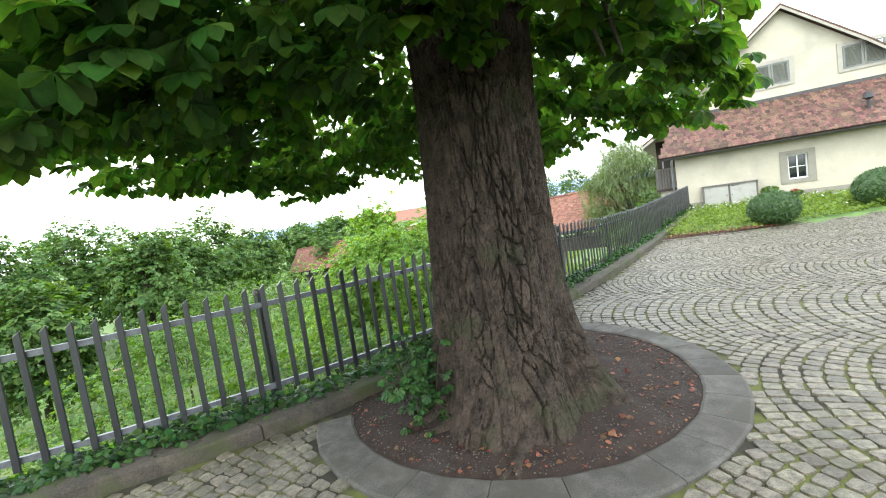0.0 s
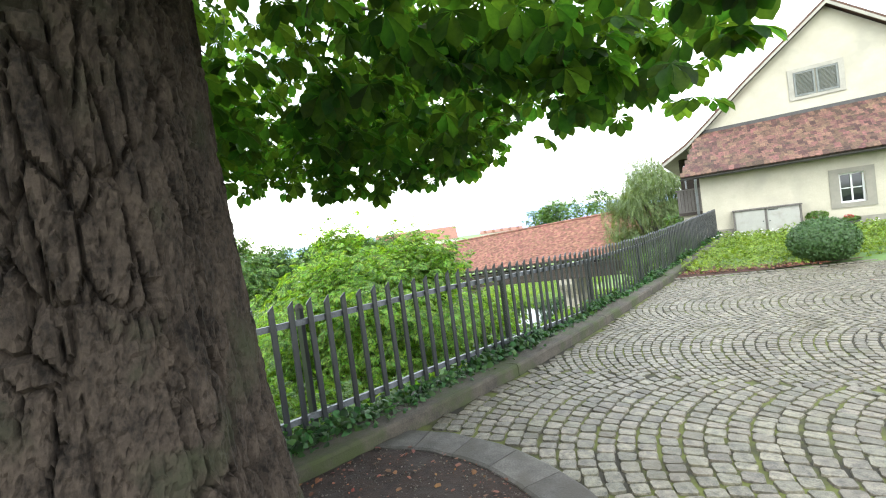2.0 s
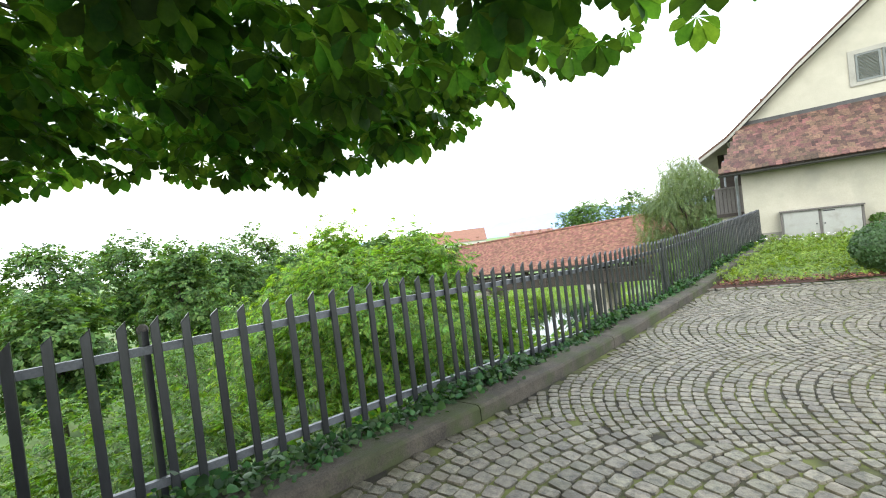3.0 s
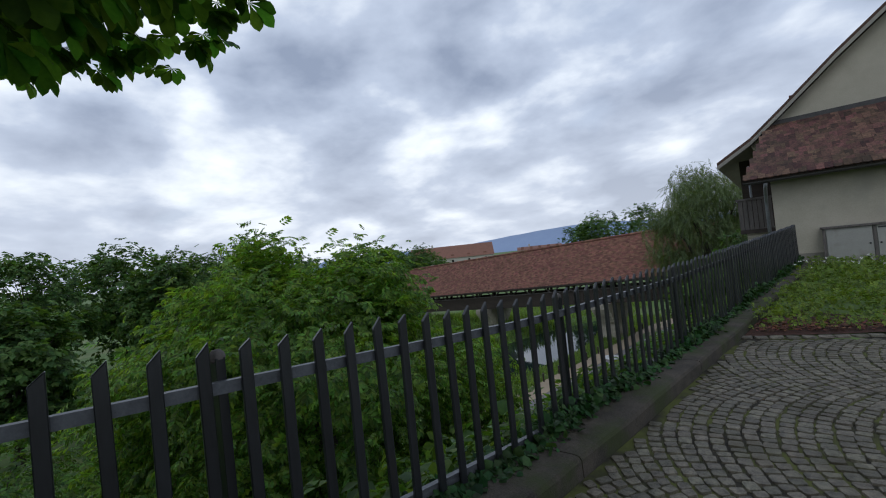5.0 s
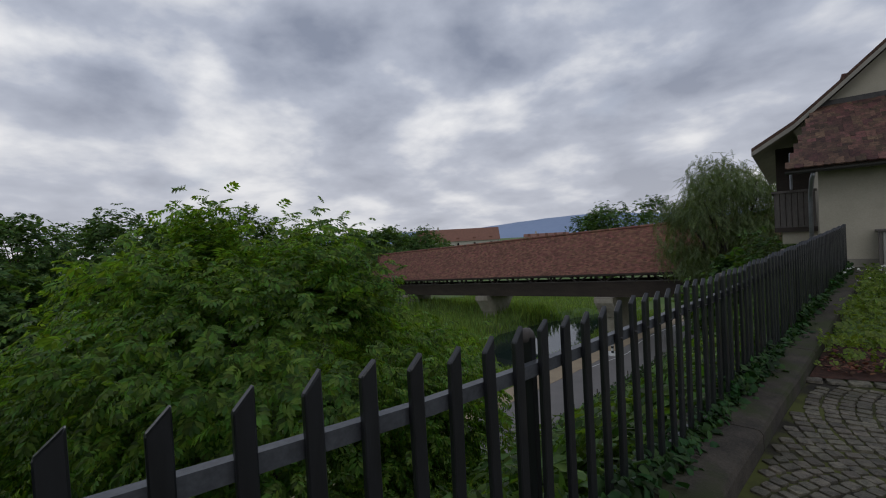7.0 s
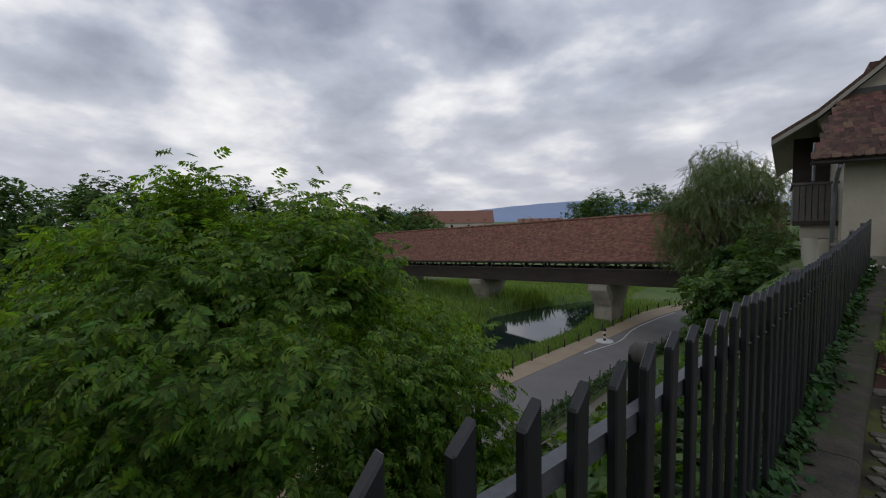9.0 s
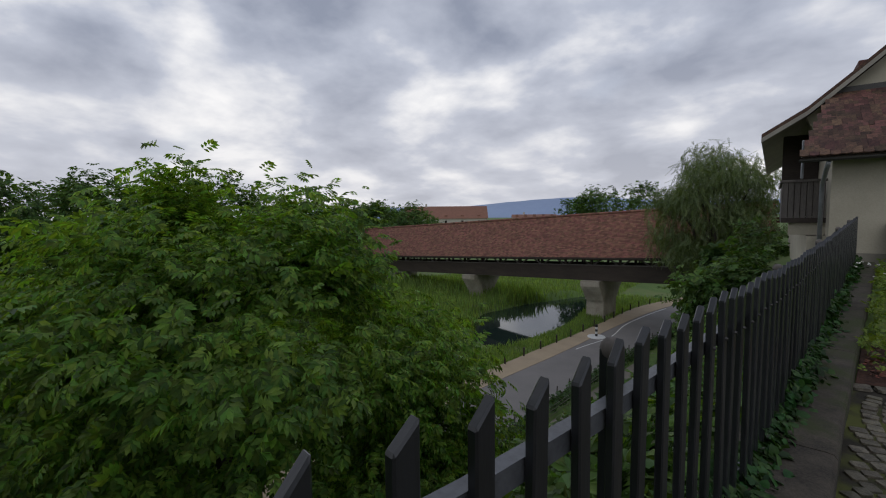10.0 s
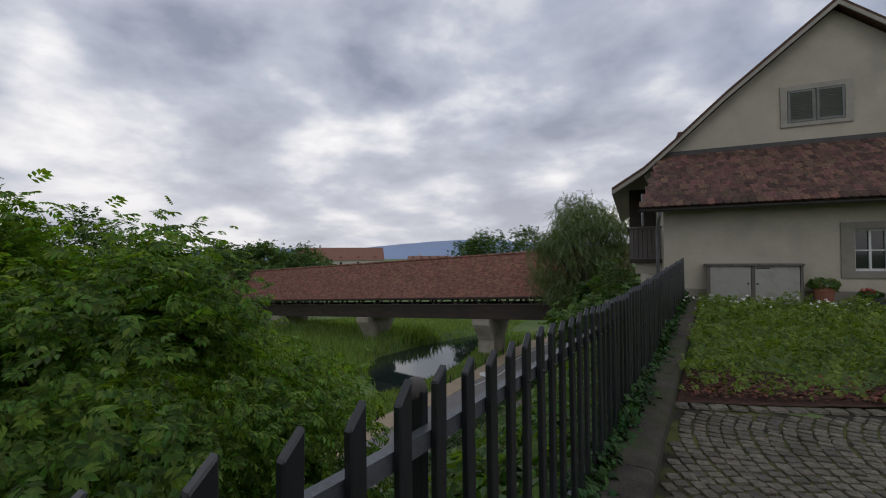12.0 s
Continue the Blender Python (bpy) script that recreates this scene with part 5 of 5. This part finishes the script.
def build_bridge():
    bridge = thing("covered_bridge", "long covered timber bridge with a red tiled roof on stone piers", "bridge")
    ax = (BRIDGE_L - BRIDGE_R).normalized()
    a0, a1 = -7.5, 62.0
    flat = Vector((ax.x, ax.y, 0)).normalized()
    away = Vector((flat.y, -flat.x, 0))
    if away.y < 0:
        away = -away
    up = Vector((0, 0, 1))

    def at(a, b, c):
        return BRIDGE_R + ax * a + away * b + up * c

    def beam(name, a, b, c, mat, parent, label="", bm=None):
        made = bm or bmesh.new()
        v = [made.verts.new(at(p, q, r)) for p in a for q in b for r in c]
        for q in ((0, 1, 3, 2), (4, 6, 7, 5), (0, 4, 5, 1), (2, 3, 7, 6), (0, 2, 6, 4), (1, 5, 7, 3)):
            made.faces.new([v[k] for k in q])
        return made if bm else part(name, made, mat, parent, label)

    W, H = 5.9, 4.35
    # two roof slopes, each in lapped courses
    for side in (0, 1):
        bm = bmesh.new()
        n, wide = (36, 0.32) if not side else (12, 2.0)
        v, f = [], []
        for i in range(n):
            s0, s1 = i / n, (i + 1.12) / n
            for j in range(int((a1 - a0) / wide)):
                p0 = a0 + wide * j + (wide / 2 if i % 2 else 0)
                p1 = p0 + wide - 0.004
                o = len(v)
                rough = 0.022 * rng.random(4)
                for s, lift in ((s0, 0.05), (s1, 0.008)):
                    b = (W / 2) * s
                    b = W - b if side else b
                    for p in (p0, p1):
                        v.append(at(p, b, H * s - 0.25 * math.sin(math.pi * s) + lift + rough[len(v) - o])[:])
                v += [(v[o][0], v[o][1], v[o][2] - 0.045), (v[o + 1][0], v[o + 1][1], v[o + 1][2] - 0.045)]
                f += [(o, o + 1, o + 3, o + 2), (o + 1, o, o + 4, o + 5)]
        ob = link_mesh("roof_slope", v, f, BRIDGE_TILE, bridge, "red-brown tiled bridge roof")
        tagged(ob, kind="stuff")
    bm = bmesh.new()
    for j in range(0, 150):
        p = a0 + 0.46 * j
        tube(bm, [at(p, W / 2, H + 0.03), at(p + 0.48, W / 2, H + 0.045)], [0.14, 0.15], 6)
    part("ridge_tiles", bm, BRIDGE_TILE, bridge)
    beam("eave_board", (a0, a1), (0.0, 0.06), (-0.16, 0.02), DARK_WOOD, bridge)
    beam("parapet_boarding", (a0, a1), (0.75, 0.85), (-2.35, -0.85), DARK_WOOD, bridge, "dark boarded parapet")
    beam("parapet_boarding", (a0, a1), (W - 0.85, W - 0.75), (-2.35, -0.85), DARK_WOOD, bridge)
    beam("deck", (a0, a1), (0.86, W - 0.86), (-2.3, -2.0), DARK_WOOD, bridge)
    beam("wall_plate", (a0, a1), (0.9, 1.15), (-0.3, -0.02), DARK_WOOD, bridge)
    beam("wall_plate", (a0, a1), (W - 1.15, W - 0.9), (-0.3, -0.02), DARK_WOOD, bridge)
    beam("handrail", (a0, a1), (0.70, 0.90), (-0.85, -0.75), GREY_WOOD, bridge)
    for i in range(24):
        p = a0 + 2.9 * i
        for b in (0.95, W - 1.15):
            beam("post", (p, p + 0.22), (b, b + 0.2), (-2.0, -0.3), DARK_WOOD, bridge)
        bm = bmesh.new()
        for q in (1, -1):
            tube(bm, [at(p + 0.11, 1.05, -0.95), at(p + 0.11 + q * 1.0, 1.05, -0.25)], [0.09, 0.09], 4)
        part("brace", bm, GREY_WOOD, bridge)
    # stone piers with stepped corbels and cutwaters
    for k, (pa, foot) in enumerate(((6.9, -6.7), (23.3, -6.3), (40.0, -6.0))):
        pier = thing("pier", "", "")
        pier.parent = bridge
        zz = BRIDGE_R.z + ax.z * pa
        c0 = foot - 1.2
        beam("pier_shaft", (pa - 0.9, pa + 0.9), (1.5, W - 1.5), (c0, -2.9), PIER_STONE, pier, "weathered pale stone pier")
        for i, (h0, h1) in enumerate(((-2.95, -2.36), (-3.2, -2.954), (-3.45, -3.204), (-3.75, -3.454), (-4.05, -3.754), (-4.4, -4.054))):
            out = 0.25 + 0.19 * i
            beam("corbel", (pa - 1.0 + 0.015 * i, pa + 1.0 - 0.015 * i), (out, W - out), (h0, h1), PIER_STONE, pier)
        for i in range(9):
            bm = bmesh.new()
            h = -4.42 - 0.42 * i
            if h < c0 + 0.3:
                break
            beam("", (pa - 0.92, pa + 0.3 * math.sin(i * 2)), (1.46, 1.5 - 0.004), (h - 0.39, h - 0.02), None, None, bm=bm)
            beam("", (pa + 0.3 * math.sin(i * 2) + 0.03, pa + 0.92), (1.465, 1.5 - 0.004), (h - 0.39, h - 0.02), None, None, bm=bm)
            part("ashlar_course", bm, PIER_STONE, pier)


build_bridge()


# ---- distance ----
def far_house(x, y, w, d, h, roof_h, turn):
    h0 = thing("far_house", "large far house with a red tiled roof", "house", "far houses", (x, y, -9))
    h0.rotation_euler = (0, 0, radians(turn))
    box_part("wall", (-w / 2, w / 2, -d / 2, d / 2, 0, h), FAR_WALL, h0)
    bm = bmesh.new()
    v = [bm.verts.new(p) for p in ((-w / 2 - 0.5, -d / 2 - 0.6, h), (w / 2 + 0.5, -d / 2 - 0.6, h), (w / 2 + 0.5, d / 2 + 0.6, h), (-w / 2 - 0.5, d / 2 + 0.6, h), (-w / 2 - 0.5, 0, h + roof_h), (w / 2 + 0.5, 0, h + roof_h))]
    for q in ((0, 1, 5, 4), (2, 3, 4, 5), (0, 4, 3), (1, 2, 5), (0, 3, 2, 1)):
        bm.faces.new([v[k] for k in q])
    roof = part("roof", bm, FAR_TILE, h0)
    for i in range(5):
        xx = -w / 2 + w * (i + 0.5) / 5
        box_part("dormer", (xx - 0.8, xx + 0.8, -d / 2 + 0.6, -d / 2 + 2.4, h + 0.3, h + 2.0), FAR_TILE, roof)
        box_part("window", (xx - 0.6, xx + 0.6, -d / 2 - 0.05, -d / 2 - 0.003, h - 2.6, h - 1.0), GLASS, h0)
    box_part("chimney", (-w / 4, -w / 4 + 1, -0.5, 0.5, h + roof_h - 1, h + roof_h + 1.4), FAR_WALL, roof)


far_house(-149, 203, 46, 13, 9.2, 7.0, 38)
far_house(-118, 252, 26, 12, 9.3, 2.0, 30)


def build_hills():
    xs = np.linspace(-3600, 2600, 90)
    v, f = [], []
    for i, x in enumerate(xs):
        y = 3000 - 0.1 * abs(x)
        z = 78 + 40 * math.exp(-((x + 1050) / 700) ** 2) + 25 * noise.noise(Vector((x * 0.0012, 0, 0))) + 5 * noise.noise(Vector((x * 0.006, 3, 0)))
        v += [(x, y - 300, -12), (x, y, z), (x, y + 300, -12)]
        if i:
            a, b = 3 * i - 3, 3 * i
            f += [(a, b, b + 1, a + 1), (a + 1, b + 1, b + 2, a + 2)]
    tagged(link_mesh("backdrop", v, f, HILL, smooth=True), "long mountain ridge on the horizon, coloured pale blue for haze", "mountain", kind="structure")


build_hills()


# ---- cobbles, last ----
def sett_template(seed):
    r = random.Random(seed)
    j = lambda s: r.uniform(-s, s)
    base = []
    for cx, cy in ((-0.073, -0.060), (0.073, -0.060), (0.073, 0.060), (-0.073, 0.060)):
        px, py = cx + j(0.008), cy + j(0.007)
        base += [(px * 0.72, py), (px, py * 0.72)] if cx * cy < 0 else [(px, py * 0.72), (px * 0.72, py)]
    v = [(x, y, -0.020) for x, y in base] + [(x * 0.92, y * 0.90, 0.001 + j(0.002)) for x, y in base] + [(j(0.01), j(0.01), 0.004)]
    f = [(k, (k + 1) % 8, 8 + (k + 1) % 8, 8 + k) for k in range(8)] + [(8 + k, 8 + (k + 1) % 8, 16) for k in range(8)]
    return v, f


def build_setts():
    templates = [sett_template(k) for k in range(6)]
    meshes = []
    for tv, tf in templates:
        me = bpy.data.meshes.new("sett")
        me.from_pydata(tv, [], tf)
        me.shade_flat()
        me.materials.append(SETT_ONE)
        meshes.append(me)
    chord = 2.25
    rad = 1.80
    reach = math.asin(chord / 2 / rad)
    groups = [([], []) for _ in templates]
    single = 0
    for s in range(-3, 9):
        y0 = s * chord + 0.62
        # smaller stones towards the lawn
        pitch, size = (0.140, 0.118) if s < 3 else (0.103, 0.094)
        for k in range(-60, 100):
            jog = 0.003 * rng.standard_normal()
            share = rng.uniform(0.8, 1.2, round(2 * reach * rad / size))
            share *= 2 * reach / share.sum()
            ends = -reach + np.concatenate([[0], np.cumsum(share)]) + 0.45 * size / rad * (1 if k % 2 else -1)
            for a0, a1 in zip(ends, ends[1:]):
                a, wide = (a0 + a1) / 2, (a1 - a0) * rad
                y = y0 + rad * math.sin(a)
                x = k * pitch + jog + rad * (1 - math.cos(a)) + 0.004 * rng.standard_normal()
                if x < curb_x(y) + 0.055 or x > 9.5 or y < -5 or y > 17.5 or math.hypot(x - RING_C[0], y - RING_C[1]) < RING_OUT + 0.02 or y > lawn_y(max(x, -0.4)) - 0.17:
                    continue
                deep = pitch * math.cos(a)
                m = pose(x, y, 0.002 * rng.standard_normal() - 0.003, 0.5 * rng.standard_normal(), 0.5 * rng.standard_normal(), 90 - math.degrees(a) + 3.0 * rng.standard_normal())
                m = m @ Matrix.Diagonal(((wide - 0.013) / 0.146, (deep - 0.010) / 0.12, 1, 1))
                g = int(rng.integers(0, 6))
                if single < 300 and -0.9 < x < 1.5 and 4.9 < y < 8.2:
                    ob = new("sett", meshes[g])
                    ob.parent = yard
                    ob.matrix_basis = m
                    single += 1
                else:
                    groups[g][0].append(m.translation[:])
                    groups[g][1].append(np.array(m.to_3x3()))
    for (p, r), t in zip(groups, templates):
        ob = scatter("setts", t, np.array(p), np.array(r), np.ones(len(p)), SETT, yard)
        ob.data.shade_flat()
        tagged(ob, "grey granite setts laid in arcs", kind="stuff")
    edging = thing("lawn_edging", "single row of granite setts edging the lawn", "kerb", kind="structure")
    x = -0.55
    while x < 9:
        ob = new("sett", meshes[int(rng.integers(0, 6))])
        ob.parent = edging
        slope = 0.2 + 0.1 * (x + 0.4)
        ob.matrix_basis = pose(x, lawn_y(max(x, -0.4)) - 0.03, 0.012, 2 * rng.standard_normal(), 2 * rng.standard_normal(), math.degrees(math.atan(slope)) + 2 * rng.standard_normal())
        x += 0.165 * math.cos(math.atan(slope))


build_setts()
